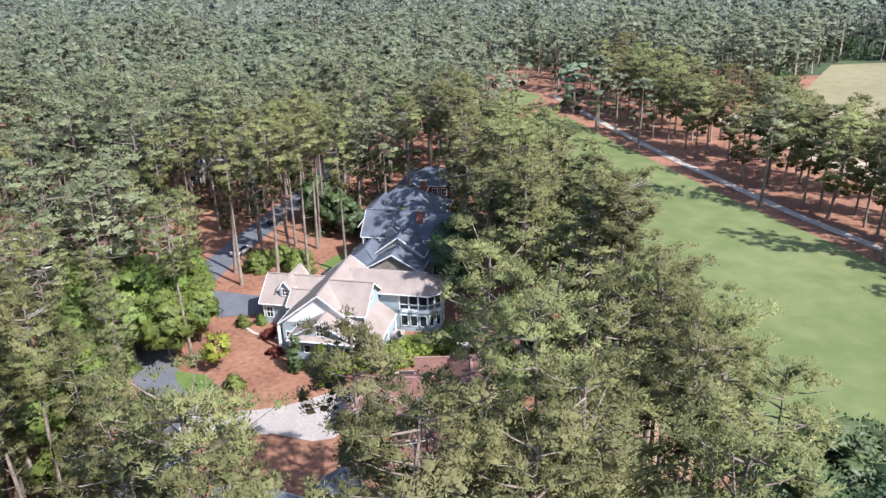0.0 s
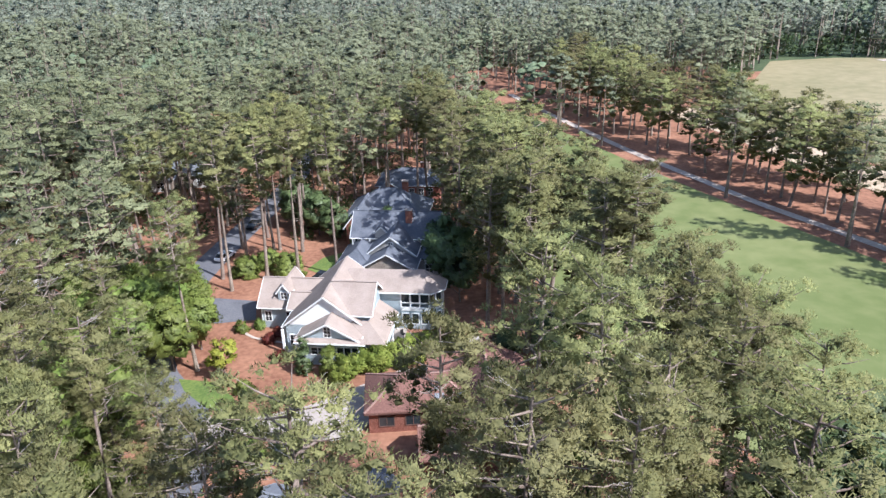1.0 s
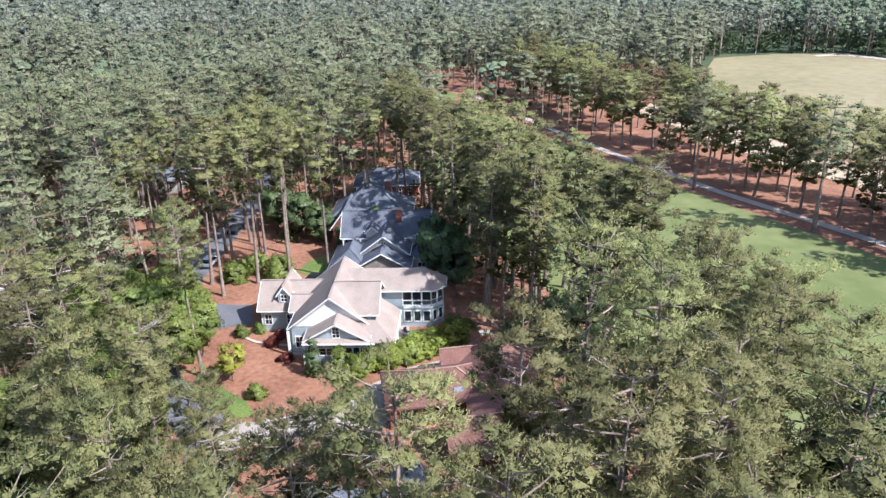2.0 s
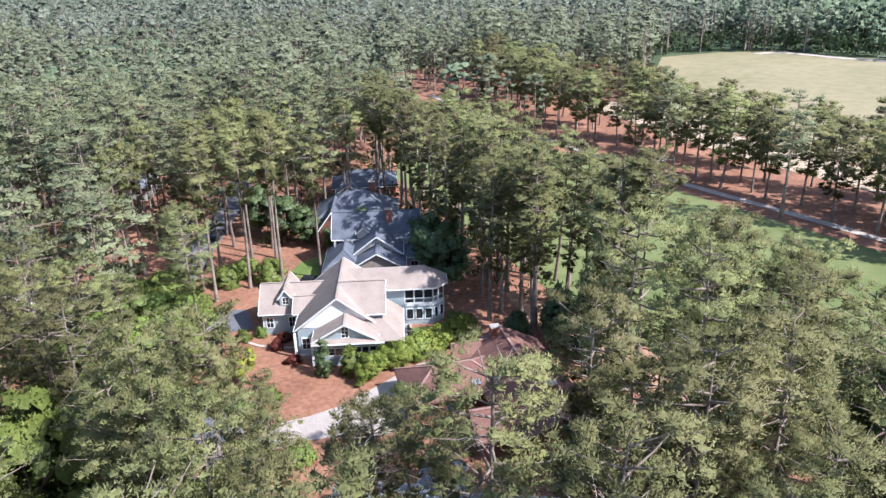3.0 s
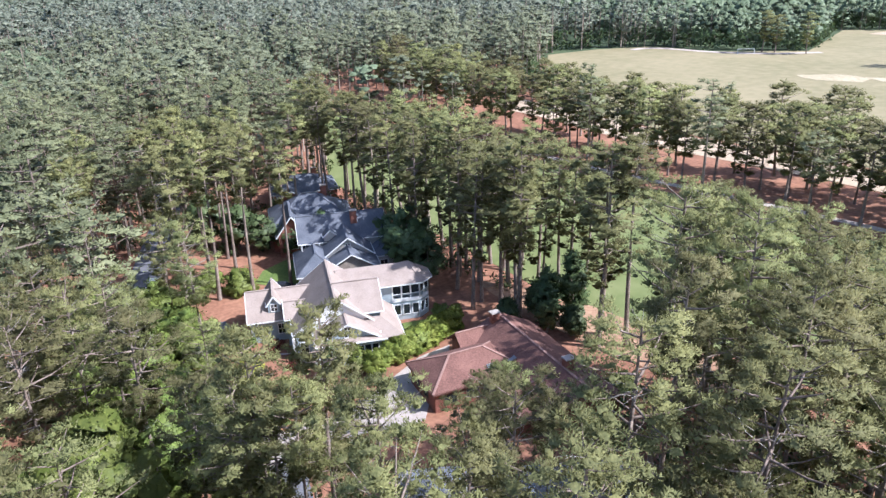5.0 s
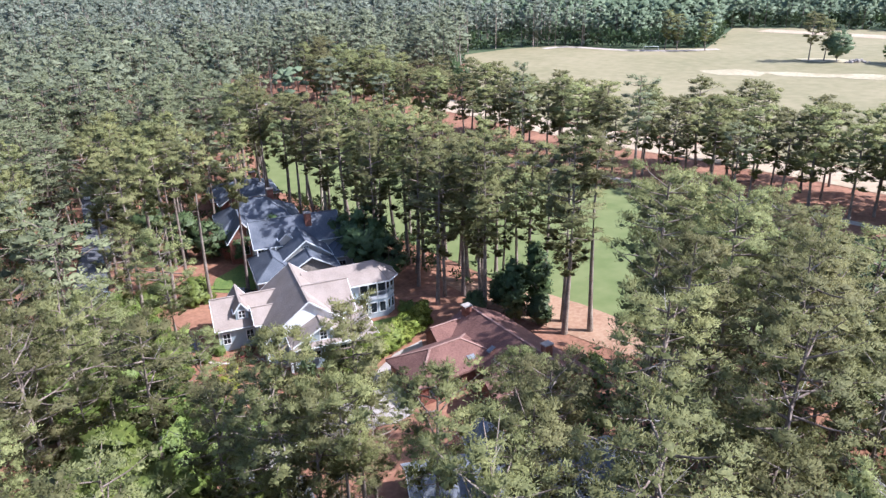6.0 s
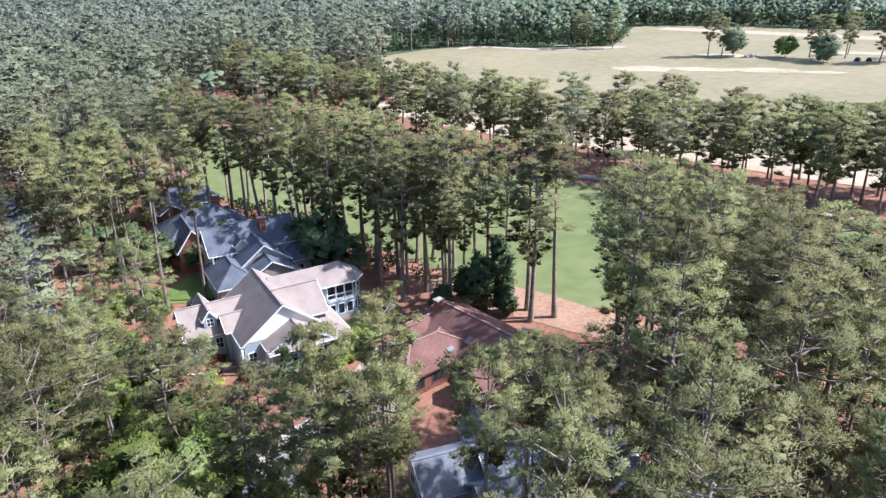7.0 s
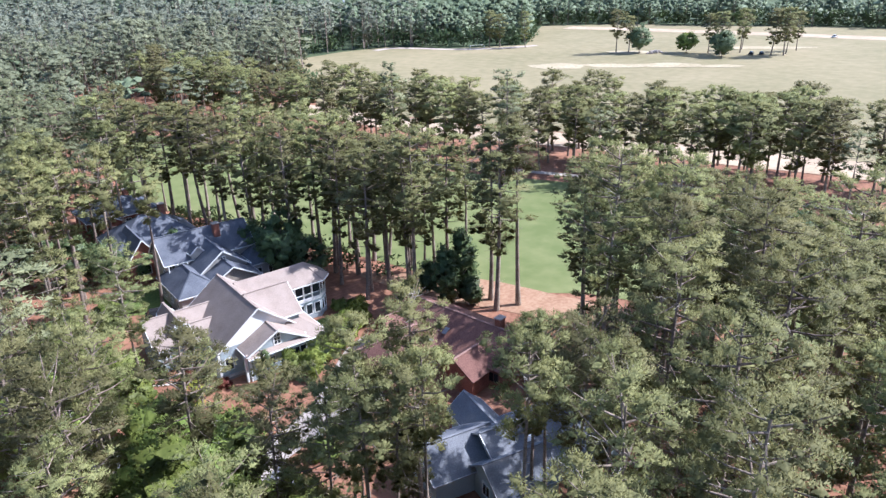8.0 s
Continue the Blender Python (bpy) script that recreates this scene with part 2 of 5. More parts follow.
def smooth_line(points, step=4.0):
    """Points along a smooth curve through the given ones."""
    out, p = [], [Vector(q) for q in points]
    for i in range(len(p) - 1):
        a, b, c, d = p[max(i - 1, 0)], p[i], p[i + 1], p[min(i + 2, len(p) - 1)]
        n = max(2, int((c - b).length / step))
        for k in range(n):
            t = k / n
            out.append(0.5 * (2 * b + (c - a) * t + (2 * a - 5 * b + 4 * c - d) * t * t + (3 * b - a - 3 * c + d) * t ** 3))
    return out + [p[-1]]


def ribbon(name, points, width, lift, mat, label, category):
    line = smooth_line([(x, y) for x, y in points])
    verts, faces = [], []
    for i, q in enumerate(line):
        d = (line[min(i + 1, len(line) - 1)] - line[max(i - 1, 0)]).normalized()
        for s in (-0.5, -0.17, 0.17, 0.5):
            v = q + Vector((d.y, -d.x)) * s * width
            verts.append((v.x, v.y, float(land(v.x, v.y)) + lift))
        if i:
            for k in range(3):
                faces.append((4 * i - 4 + k, 4 * i - 3 + k, 4 * i + 1 + k, 4 * i + k))
    ob = new(name, mesh_from(name, verts, [f[::-1] for f in faces], mat))
    return tagged(ob, label, category, kind="structure")


# ---- ground ----
def make_ground():
    near = np.arange(-400, 501, 10.0)
    axis_x = np.concatenate([[-5000, -2500, -1200, -700], near, [700, 1200, 2500, 5000]])
    axis_y = np.concatenate([[-5000, -2500, -1200, -600, -300, -150, -60], np.arange(-20, 701, 10.0), [900, 1400, 2500, 5000]])
    gx, gy = np.meshgrid(axis_x, axis_y)
    gz = land(gx, gy)
    verts = np.stack([gx, gy, gz], -1).reshape(-1, 3)
    w = len(axis_x)
    faces = [(j * w + i, j * w + i + 1, (j + 1) * w + i + 1, (j + 1) * w + i) for j in range(len(axis_y) - 1) for i in range(w - 1)]
    me = mesh_from("ground", verts, faces, STRAW)
    me.materials.append(BRUSH)
    for p in me.polygons:
        if math.hypot(p.center.x + 30, p.center.y - 10) > 320:
            p.material_index = 1
    return tagged(new("ground", me), "forest floor of reddish pine straw and bare soil", "ground", kind="structure")


FAIRWAY_EDGE = [(2, 165), (9, 130), (13.5, 97), (15, 82), (19, 70), (25, 62), (29, 48), (31, 20), (33, -15), (84, -15), (84, 55), (76, 92), (68, 116), (58, 146), (49, 178), (41, 206), (35, 228), (26, 238), (18, 226), (10, 200)]
FIELD_EDGE = [(93, 212), (102, 180), (112, 140), (122, 100), (127, 60), (133, -40), (430, -60), (420, 130), (396, 200), (385, 250), (350, 290), (255, 236), (222, 262), (212, 294), (184, 302), (154, 301)]
SAND_LINE = [(84, 226), (92, 196), (95, 172), (100, 148), (107.5, 122), (113.5, 97), (117.5, 74), (121.5, 55), (127, 10), (130, -40)]
STREET = [(-33, 200), (-35, 178), (-37, 158), (-41, 138), (-44.5, 120), (-46.5, 104), (-46.5, 92), (-43, 81), (-37, 72), (-34.5, 62), (-37, 48), (-40, 30)]
SIDE_STREET = [(-47, 97), (-56, 99), (-64, 103), (-72, 111), (-86, 116), (-110, 118)]
CART_LINE = [(34, 262), (40, 236), (46, 212), (53.5, 182), (61, 156), (66, 138), (70.5, 125.5), (74, 116), (80, 98), (86, 78), (90, 50), (92, 10)]

def blob(cx, cy, rx, ry, turn, seed):
    """An uneven rounded outline."""
    out = []
    for i in range(28):
        a = 2 * math.pi * i / 28
        k = 1 + 0.35 * noise.noise((math.cos(a) * 1.6 + seed, math.sin(a) * 1.6, seed * 0.7))
        u, v = rx * k * math.cos(a), ry * k * math.sin(a)
        out.append((cx + u * math.cos(turn) - v * math.sin(turn), cy + u * math.sin(turn) + v * math.cos(turn)))
    return out


make_ground()
ground_patch("fairway", FAIRWAY_EDGE, 0.05, FAIRWAY, "mown pale green golf fairway between the pines", "fairway")
ground_patch("field", FIELD_EDGE, 0.08, FIELD, "wide open field of dry yellowish grass", "field")
ribbon("sand_road", SAND_LINE, 15.0, 0.12, SAND, "bright bare sand track beside the field", "sand track")
ribbon("far_sand_strip", [(348, 268), (356, 215), (362, 160), (366, 100), (366, 40)], 17.0, 0.14, SAND, "pale bare sand strip across the dry field", "sand track")
for i, (x, y, rx, ry) in enumerate([(207, 184, 13, 6), (221, 163, 15, 4.5), (233, 143, 12, 5), (240, 126, 9, 3.5), (300, 128, 22, 5), (256, 176, 12, 5)]):
    ground_patch("bare_patch", blob(x, y, rx, ry, -1.05, 3.1 * i), 0.15 + 0.01 * i, DRY_SAND, "worn bare sandy patch in the dry field", "bare ground")
ribbon("dirt_road", [(196, 290), (209, 287), (221, 258), (236, 240), (255, 229)], 4.5, 0.16, PATHWAY, "pale dirt road along the edge of the field", "road")
ribbon("cart_path", CART_LINE, 2.3, 0.14, PATHWAY, "narrow pale concrete golf cart path", "path")
ribbon("street", STREET, 5.6, 0.05, ASPHALT, "grey asphalt residential street", "road")
ribbon("side_street", SIDE_STREET, 5.0, 0.06, ASPHALT, "grey asphalt side street under pines", "road")
ground_patch("asphalt_drive", [(-32.6, 96.0), (-33.6, 102.5), (-39, 104), (-46, 106), (-46.5, 99), (-38.5, 95.5)], 0.07, ASPHALT, "grey asphalt drive beside the pale blue house", "drive")
ground_patch("concrete_drive", [(-35.5, 65.4), (-32.2, 66.3), (-28, 66.8), (-23.2, 66.6), (-19, 65.3), (-16.6, 65.8), (-14.9, 68.5), (-14.9, 74.6), (-7.5, 78.2), (-6.5, 80.2), (-11.5, 79.2), (-15.7, 76.7), (-19.8, 74.1), (-23, 72.4), (-26.5, 71.4), (-30.6, 71.0), (-34, 71.6)], 0.08, CONCRETE, "pale concrete drive to the brown-roofed house", "drive")
ground_patch("grass_verge", [(-40, 80.5), (-35.4, 79.3), (-32, 75.5), (-30.6, 72.4), (-32.5, 72.0), (-35, 73.6), (-38.5, 77.5)], 0.06, LAWN, "curved strip of lawn beside the street", "lawn")
ground_patch("side_lawn", [(-24.4, 119), (-18.9, 122.4), (-17, 117), (-19.5, 111.5), (-22, 109.6), (-26.8, 114.2)], 0.06, LAWN, "small lawn beside the dark-roofed house", "lawn")
ground_patch("garden_lawn", [(-11.5, 89.5), (-4, 88.5), (-1.5, 86), (-3, 84.5), (-8, 83), (-12, 82.5)], 0.06, LAWN, "shaded lawn behind the hedge", "lawn")
ground_patch("rough_edge", blob(14.5, 74, 21, 4.6, 1.85, 2.2), 0.07, ROUGH, "pale worn strip between pine straw and fairway", "rough")
ribbon("bed_edging", [(-34.5, 94.7), (-33.8, 92.4), (-32, 90.4), (-29.5, 89.1), (-26.9, 88.3)], 0.45, 0.12, PATHWAY, "curved pale edging round the planting bed", "edging")
ground_patch("green", [(14, 246), (24, 248), (30, 262), (22, 274), (12, 266)], 0.12, FAIRWAY, "small golf green far down the fairway", "golf green")
ground_patch("bunker", [(17, 280), (26, 282), (28, 291), (19, 292)], 0.14, SAND, "pale sand bunker beside the green", "bunker")
ground_patch("clearing", [(-70, 330), (-55, 336), (-42, 345), (-52, 372), (-76, 362)], 0.16, FAIRWAY, "small grassy clearing in the distant woods", "clearing")


# ---- houses ----
def prism(pts, drop, mat, name):
    """A slab: the outline pts, and the same outline `drop` lower."""
    n = len(pts)
    verts = [tuple(p) for p in pts] + [(p[0], p[1], p[2] - drop) for p in pts]
    faces = [tuple(range(n)), tuple(range(2 * n - 1, n - 1, -1))] + [(i, i + n, (i + 1) % n + n, (i + 1) % n) for i in range(n)]
    bm = bmesh.new()
    vs = [bm.verts.new(v) for v in verts]
    for f in faces:
        bm.faces.new([vs[i] for i in f])
    bmesh.ops.recalc_face_normals(bm, faces=bm.faces[:])
    me = bpy.data.meshes.new(name)
    bm.to_mesh(me)
    bm.free()
    me.materials.append(mat)
    return me


def box(name, lo, hi, mat, bevel=0.0):
    bm = bmesh.new()
    bmesh.ops.create_cube(bm, size=1)
    for v in bm.verts:
        v.co = [lo[i] + (v.co[i] + 0.5) * (hi[i] - lo[i]) for i in range(3)]
    if bevel:
        bmesh.ops.bevel(bm, geom=bm.edges[:], offset=bevel, segments=2, affect="EDGES")
    me = bpy.data.meshes.new(name)
    bm.to_mesh(me)
    bm.free()
    me.materials.append(mat)
    return me


def beam(name, a, b, w, h, mat):
    """A board from a to b."""
    a, b = Vector(a), Vector(b)
    d = (b - a).normalized()
    side = d.cross(Vector((0, 0, 1))).normalized() * w / 2
    up = side.cross(d).normalized() * h / 2
    verts = [p + s * side + t * up for p in (a, b) for s, t in ((-1, -1), (1, -1), (1, 1), (-1, 1))]
    faces = [(0, 1, 2, 3), (7, 6, 5, 4), (0, 4, 5, 1), (1, 5, 6, 2), (2, 6, 7, 3), (3, 7, 4, 0)]
    return mesh_from(name, verts, faces, mat)


def gable_block(house, u0, u1, v0, v1, base, eave, ridge, along, wall, roof, over=0.45, trim=WHITE, ends=(1, 1), cap=None):
    """A block with a gabled roof, its ridge along 'u' or 'v'. Walls, roof slopes, rake boards and gutters."""
    def P(a, b, z):            # a along the ridge, b across it
        return (a, b, z) if along == "u" else (b, a, z)
    a0, a1, b0, b1 = (u0, u1, v0, v1) if along == "u" else (v0, v1, u0, u1)
    m, rise = (b0 + b1) / 2, (ridge - eave) / ((b1 - b0) / 2)
    prof = [(b0, base), (b1, base), (b1, eave), (m, ridge - 0.12), (b0, eave)]
    verts = [P(a, b, z) for a in (a0, a1) for b, z in prof]
    faces = [(0, 1, 2, 3, 4), (9, 8, 7, 6, 5)] + [(i, i + 5, (i + 1) % 5 + 5, (i + 1) % 5) for i in range(5)]
    part("wall", mesh_from("wall", verts, faces, wall), house)
    low = eave - rise * over + 0.16
    for b, s in ((b0 - over, -1), (b1 + over, 1)):
        pts = [P(a0 - over * ends[0], m, ridge + 0.16), P(a1 + over * ends[1], m, ridge + 0.16), P(a1 + over * ends[1], b, low), P(a0 - over * ends[0], b, low)]
        part("roof_slope", prism(pts, 0.14, roof, "roof_slope"), house)
        part("gutter", beam("gutter", P(a0 - over * ends[0], b + s * 0.05, low - 0.12), P(a1 + over * ends[1], b + s * 0.05, low - 0.12), 0.13, 0.14, trim), house, "white gutter")
        for a, on, o in ((a0, ends[0], -1), (a1, ends[1], 1)):
            if on:
                e = a + o * (over + 0.035)
                part("rake_board", beam("rake_board", P(e, b, low - 0.11), P(e, m, ridge + 0.05), 0.07, 0.2, trim), house, "white rake board")
    part("ridge_cap", beam("ridge_cap", P(a0 - over * ends[0], m, ridge + 0.17), P(a1 + over * ends[1], m, ridge + 0.17), 0.3, 0.07, cap or roof), house)


def hip_block(house, u0, u1, v0, v1, base, eave, ridge, wall, roof, over=0.45, trim=WHITE, cap=None):
    """A block with a hipped roof, its ridge along the longer side."""
    part("wall", box("wall", (u0, v0, base), (u1, v1, eave), wall), house)
    e = (u0 - over, u1 + over, v0 - over, v1 + over)
    long_u = (u1 - u0) >= (v1 - v0)
    h = min(e[1] - e[0], e[3] - e[2]) / 2
    if long_u:
        r0, r1 = (e[0] + h, (v0 + v1) / 2, ridge), (e[1] - h - 0.02, (v0 + v1) / 2, ridge)
    else:
        r0, r1 = ((u0 + u1) / 2, e[2] + h, ridge), ((u0 + u1) / 2, e[3] - h - 0.02, ridge)
    c = [(e[0], e[2], eave), (e[1], e[2], eave), (e[1], e[3], eave), (e[0], e[3], eave)]
    if long_u:
        faces = [(c[0], c[1], r1, r0), (c[1], c[2], r1), (c[2], c[3], r0, r1), (c[3], c[0], r0)]
    else:
        faces = [(c[0], c[1], r0), (c[1], c[2], r1, r0), (c[2], c[3], r1), (c[3], c[0], r0, r1)]
    for f in faces:
        part("roof_slope", prism([(x, y, z + 0.14) for x, y, z in f], 0.13, roof, "roof_slope"), house)
    for p, q in zip(c, c[1:] + c[:1]):
        part("gutter", beam("gutter", (*p[:2], p[2] - 0.02), (*q[:2], q[2] - 0.02), 0.14, 0.18, trim), house, "gutter under the eave")
    for p, r in ((c[0], r0), (c[1], r1 if long_u else r0), (c[2], r1), (c[3], r0 if long_u else r1), (r0, r1)):
        part("ridge_cap", beam("ridge_cap", (p[0], p[1], p[2] + 0.17), (r[0], r[1], r[2] + 0.17), 0.28, 0.07, cap or roof), house)


def window(house, u, v, z, w, h, turn=0.0, bars=(2, 2), proud=0.03, paint=WHITE):
    """A framed window whose face looks to -v, turned by `turn` degrees; u, v, z is the middle of its face."""
    m = pose(u, v, z, 0, 0, turn)
    pane = part("window", box("window", (-w / 2, -proud, -h / 2), (w / 2, 0.02, h / 2), GLASS), house, "dark glass in a painted frame")
    pane.matrix_local = m
    t = 0.12
    sides = [((-w / 2 - t, -h / 2 - t), (-w / 2, h / 2 + t)), ((w / 2, -h / 2 - t), (w / 2 + t, h / 2 + t)),
             ((-w / 2, h / 2), (w / 2, h / 2 + t)), ((-w / 2, -h / 2 - t), (w / 2, -h / 2))]
    for lo, hi in sides:
        part("frame", box("frame", (lo[0], -proud - 0.04, lo[1]), (hi[0], 0.02, hi[1]), paint), pane)
    for i in range(1, bars[0]):
        x = -w / 2 + w * i / bars[0]
        part("glazing_bar", box("glazing_bar", (x - 0.03, -proud - 0.025, -h / 2), (x + 0.03, -proud + 0.005, h / 2), paint), pane)
    for i in range(1, bars[1]):
        y = -h / 2 + h * i / bars[1]
        part("glazing_bar", box("glazing_bar", (-w / 2, -proud - 0.02, y - 0.03), (w / 2, -proud + 0.005, y + 0.03), paint), pane)


def post(house, u, v, z0, z1, r=0.13):
    part("post", box("post", (u - r, v - r, z0), (u + r, v + r, z1), WHITE, 0.02), house, "white post")


def chimney(house, u, v, z0, z1, w=1.1, d=0.9, mat=BRICK):
    part("chimney", box("chimney", (u - w / 2, v - d / 2, z0), (u + w / 2, v + d / 2, z1), mat, 0.02), house, "brick chimney")
    part("chimney_cap", box("chimney_cap", (u - w / 2 - 0.12, v - d / 2 - 0.12, z1), (u + w / 2 + 0.12, v + d / 2 + 0.12, z1 + 0.16), CONCRETE, 0.03), house, "pale chimney cap")


def house_at(name, x, y, turn, label):
    h = new(name)
    h.matrix_world = pose(x, y, float(land(x, y)), 0, 0, turn)
    return tagged(h, label, "house")


def tan_house():
    h = house_at("house", -20, 90, -11, "pale blue-grey sided house with tan shingle gables and a two-storey porch")
    gable_block(h, -5.6, 5.6, -5.2, 8.0, 0, 4.3, 8.6, "v", SIDING, TAN_SHINGLE)
    gable_block(h, 0.0, 6.0, -4.7, 2.7, 0, 6.1, 8.85, "u", SIDING, TAN_SHINGLE, ends=(0, 1))
    gable_block(h, -2.9, 5.0, -8.2, -3.0, 0, 4.0, 6.2, "v", SIDING, TAN_SHINGLE, ends=(1, 0))
    # pent roof across the front gable
    part("roof_slope", prism([(-3.4, -8.1, 4.1), (6.2, -8.1, 4.1), (6.2, -9.0, 3.7), (-3.4, -9.0, 3.7)], 0.12, TAN_SHINGLE, "roof_slope"), h)
    part("gutter", beam("gutter", (-3.4, -9.05, 3.62), (6.2, -9.05, 3.62), 0.12, 0.16, WHITE), h, "white gutter")
    # low roof along the east side
    part("roof_slope", prism([(5.9, 1.6, 5.2), (5.9, -5.2, 5.2), (8.7, -7.9, 3.2), (8.7, 1.6, 3.2)], 0.12, TAN_SHINGLE, "roof_slope"), h)
    part("roof_slope", prism([(3.6, -5.2, 5.2), (5.9, -5.2, 5.2), (8.7, -7.9, 3.2), (3.6, -7.9, 3.2)], 0.12, TAN_SHINGLE, "roof_slope"), h)
    part("gutter", beam("gutter", (8.75, 1.6, 3.08), (8.75, -7.9, 3.08), 0.12, 0.16, WHITE), h, "white gutter")
    part("wall", box("wall", (4.9, -6.9, 0), (8.0, 1.7, 3.3), SIDING), h)
    # garage wing with its cross gable dormer
    gable_block(h, -11.6, -2.0, 1.45, 8.6, 0, 3.65, 6.4, "u", SIDING, TAN_SHINGLE, ends=(1, 0))
    gable_block(h, -9.0, -7.3, 2.0, 8.0, 4.0, 5.6, 6.75, "v", SIDING, TAN_SHINGLE, over=0.25)
    gable_block(h, -6.6, -3.0, -0.6, 4.0, 0, 4.3, 5.7, "u", SIDING, TAN_SHINGLE, over=0.3, ends=(1, 0))
    part("wall", box("wall", (-6.2, -4.9, 0), (-5.5, 1.6, 3.6), SIDING), h)
    # porch wing with a faceted end
    ring = [(13.5, 1.8), (15.3, 3.5), (15.3, 6.5), (13.5, 8.2)]
    foot = [(3.0, 2.4), (13.1, 2.4), (14.7, 3.9), (14.7, 6.1), (13.1, 7.6), (3.0, 7.6)]
    part("wall", prism([(u, v, 3.35) for u, v in foot], 3.35, SIDING, "wall"), h)
    part("wall", prism([(3.0, 2.4, 6.0), (8.9, 2.4, 6.0), (8.9, 7.6, 6.0), (3.0, 7.6, 6.0)], 2.65, SIDING, "wall"), h)
    part("porch_core", prism([(8.9, 3.6, 6.0), (12.3, 3.6, 6.0), (13.4, 4.6, 6.0), (13.4, 5.6, 6.0), (12.4, 6.6, 6.0), (8.9, 6.6, 6.0)], 2.65, SIDING, "porch_core"), h, "shaded inner porch wall")
    top = (12.0, 5.0, 8.3)
    west = (1.0, 5.0, 8.3)
    eaves = [(1.0, 1.8), *ring, (1.0, 8.2)]
    for (p, q) in zip(eaves, eaves[1:]):
        pts = [(*p, 6.15), (*q, 6.15), top]
        if p == eaves[0]:
            pts = [(*p, 6.15), (*q, 6.15), top, west]
        if q == eaves[-1]:
            pts = [(*p, 6.15), (*q, 6.15), west, top]
        part("roof_slope", prism(pts, 0.14, TAN_SHINGLE, "roof_slope"), h)
        part("gutter", beam("gutter", (*p, 6.0), (*q, 6.0), 0.13, 0.2, WHITE), h, "white gutter")
        part("ridge_cap", beam("ridge_cap", (*q, 6.19), (top[0], top[1], top[2] + 0.04), 0.28, 0.06, TAN_SHINGLE), h)
    rail = [(8.95, 2.42), (13.1, 2.42), (14.68, 3.92), (14.68, 6.08), (13.1, 7.58)]
    for (p, q) in zip(rail, rail[1:]):
        d = Vector((q[0] - p[0], q[1] - p[1]))
        n = max(1, round(d.length / 1.4))
        for i in range(n + 1):
            w = Vector(p) + d * i / n
            post(h, w.x, w.y, 3.3, 6.0, 0.09)
        for z, t in ((3.45, 0.22), (4.25, 0.1), (5.85, 0.24)):
            part("rail", beam("rail", (*p, z), (*q, z), 0.1, t, WHITE), h, "white porch rail")
        out = Vector((d.y, -d.x)).normalized()
        a = math.degrees(math.atan2(d.y, d.x))
        for i in range(n):
            w = Vector(p) + d * (i + 0.5) / n + out * 0.02
            window(h, w.x, w.y, 5.0, d.length / n - 0.24, 1.35, a, (1, 1), 0.0)
            window(h, w.x + out.x * 0.02, w.y + out.y * 0.02, 1.75, d.length / n - 0.5, 1.55, a, (1, 1))
        part("trim", beam("trim", (p[0] + out.x * 0.05, p[1] + out.y * 0.05, 3.15), (q[0] + out.x * 0.05, q[1] + out.y * 0.05, 3.15), 0.08, 0.3, WHITE), h, "white band board")
    # windows and trim
    window(h, 1.05, -8.2, 4.95, 0.85, 1.45, 0, (2, 3))
    for u in (-0.6, 0.35):
        window(h, u - 0.3, -8.2, 2.1, 0.8, 1.0, 0, (1, 2))
    for u in (2.6, 3.6, 4.6):
        window(h, u, -8.2, 1.7, 0.8, 2.0, 0, (1, 1))
    window(h, -8.15, 2.0, 5.0, 0.8, 1.0, 0, (2, 2))
    window(h, -10.6, 1.45, 1.9, 0.9, 1.5, 0, (2, 2))
    window(h, -7.4, 1.45, 1.9, 0.9, 1.5, 0, (2, 2))
    for u in (-4.6,):
        window(h, u, -5.2, 1.9, 1.0, 1.6, 0, (2, 2))
    window(h, 6.0, -1.0, 6.9, 0.9, 1.2, 90, (2, 2))
    window(h, 8.0, -5.0, 1.8, 0.9, 1.6, 90, (2, 2))
    window(h, 8.0, -1.5, 1.8, 0.9, 1.6, 90, (2, 2))
    window(h, 5.0, 2.4, 4.9, 0.9, 1.3, 0, (1, 2))
    part("door", box("door", (7.0, 2.34, 0.25), (7.95, 2.41, 2.3), WHITE, 0.01), h, "white porch door")
    part("corner_board", box("corner_board", (-2.97, -8.23, 0), (-2.8, -8.0, 4.0), WHITE), h, "white corner board")
    part("corner_board", box("corner_board", (4.9, -8.23, 0), (5.07, -8.0, 4.0), WHITE), h, "white corner board")
    part("corner_board", box("corner_board", (-11.63, 1.42, 0), (-11.45, 1.6, 3.6), WHITE), h, "white corner board")
    for u in (-6.0, -3.4):
        post(h, u, -8.0 if u > -4 else -5.6, 0, 3.7, 0.16)
    part("porch_floor", box("porch_floor", (-6.2, -5.9, 0), (-2.9, -4.9, 0.35), CONCRETE), h, "pale porch floor")
    part("gable_face", mesh_from("gable_face", [(u, v, z) for v in (-5.26, -5.19) for u, z in ((-5.7, 4.3), (5.7, 4.3), (0, 8.45))],
                                  [(0, 1, 2), (5, 4, 3), (0, 3, 4, 1), (1, 4, 5, 2), (2, 5, 3, 0)], WHITE), h, "white gable panel")
    part("deck", box("deck", (8.1, -6.0, 0.05), (9.8, 1.8, 0.45), CONCRETE, 0.02), h, "pale side deck")
    for v in (-5.8, -2.2, 1.6):
        post(h, 8.5, v, 0.4, 3.2, 0.1)


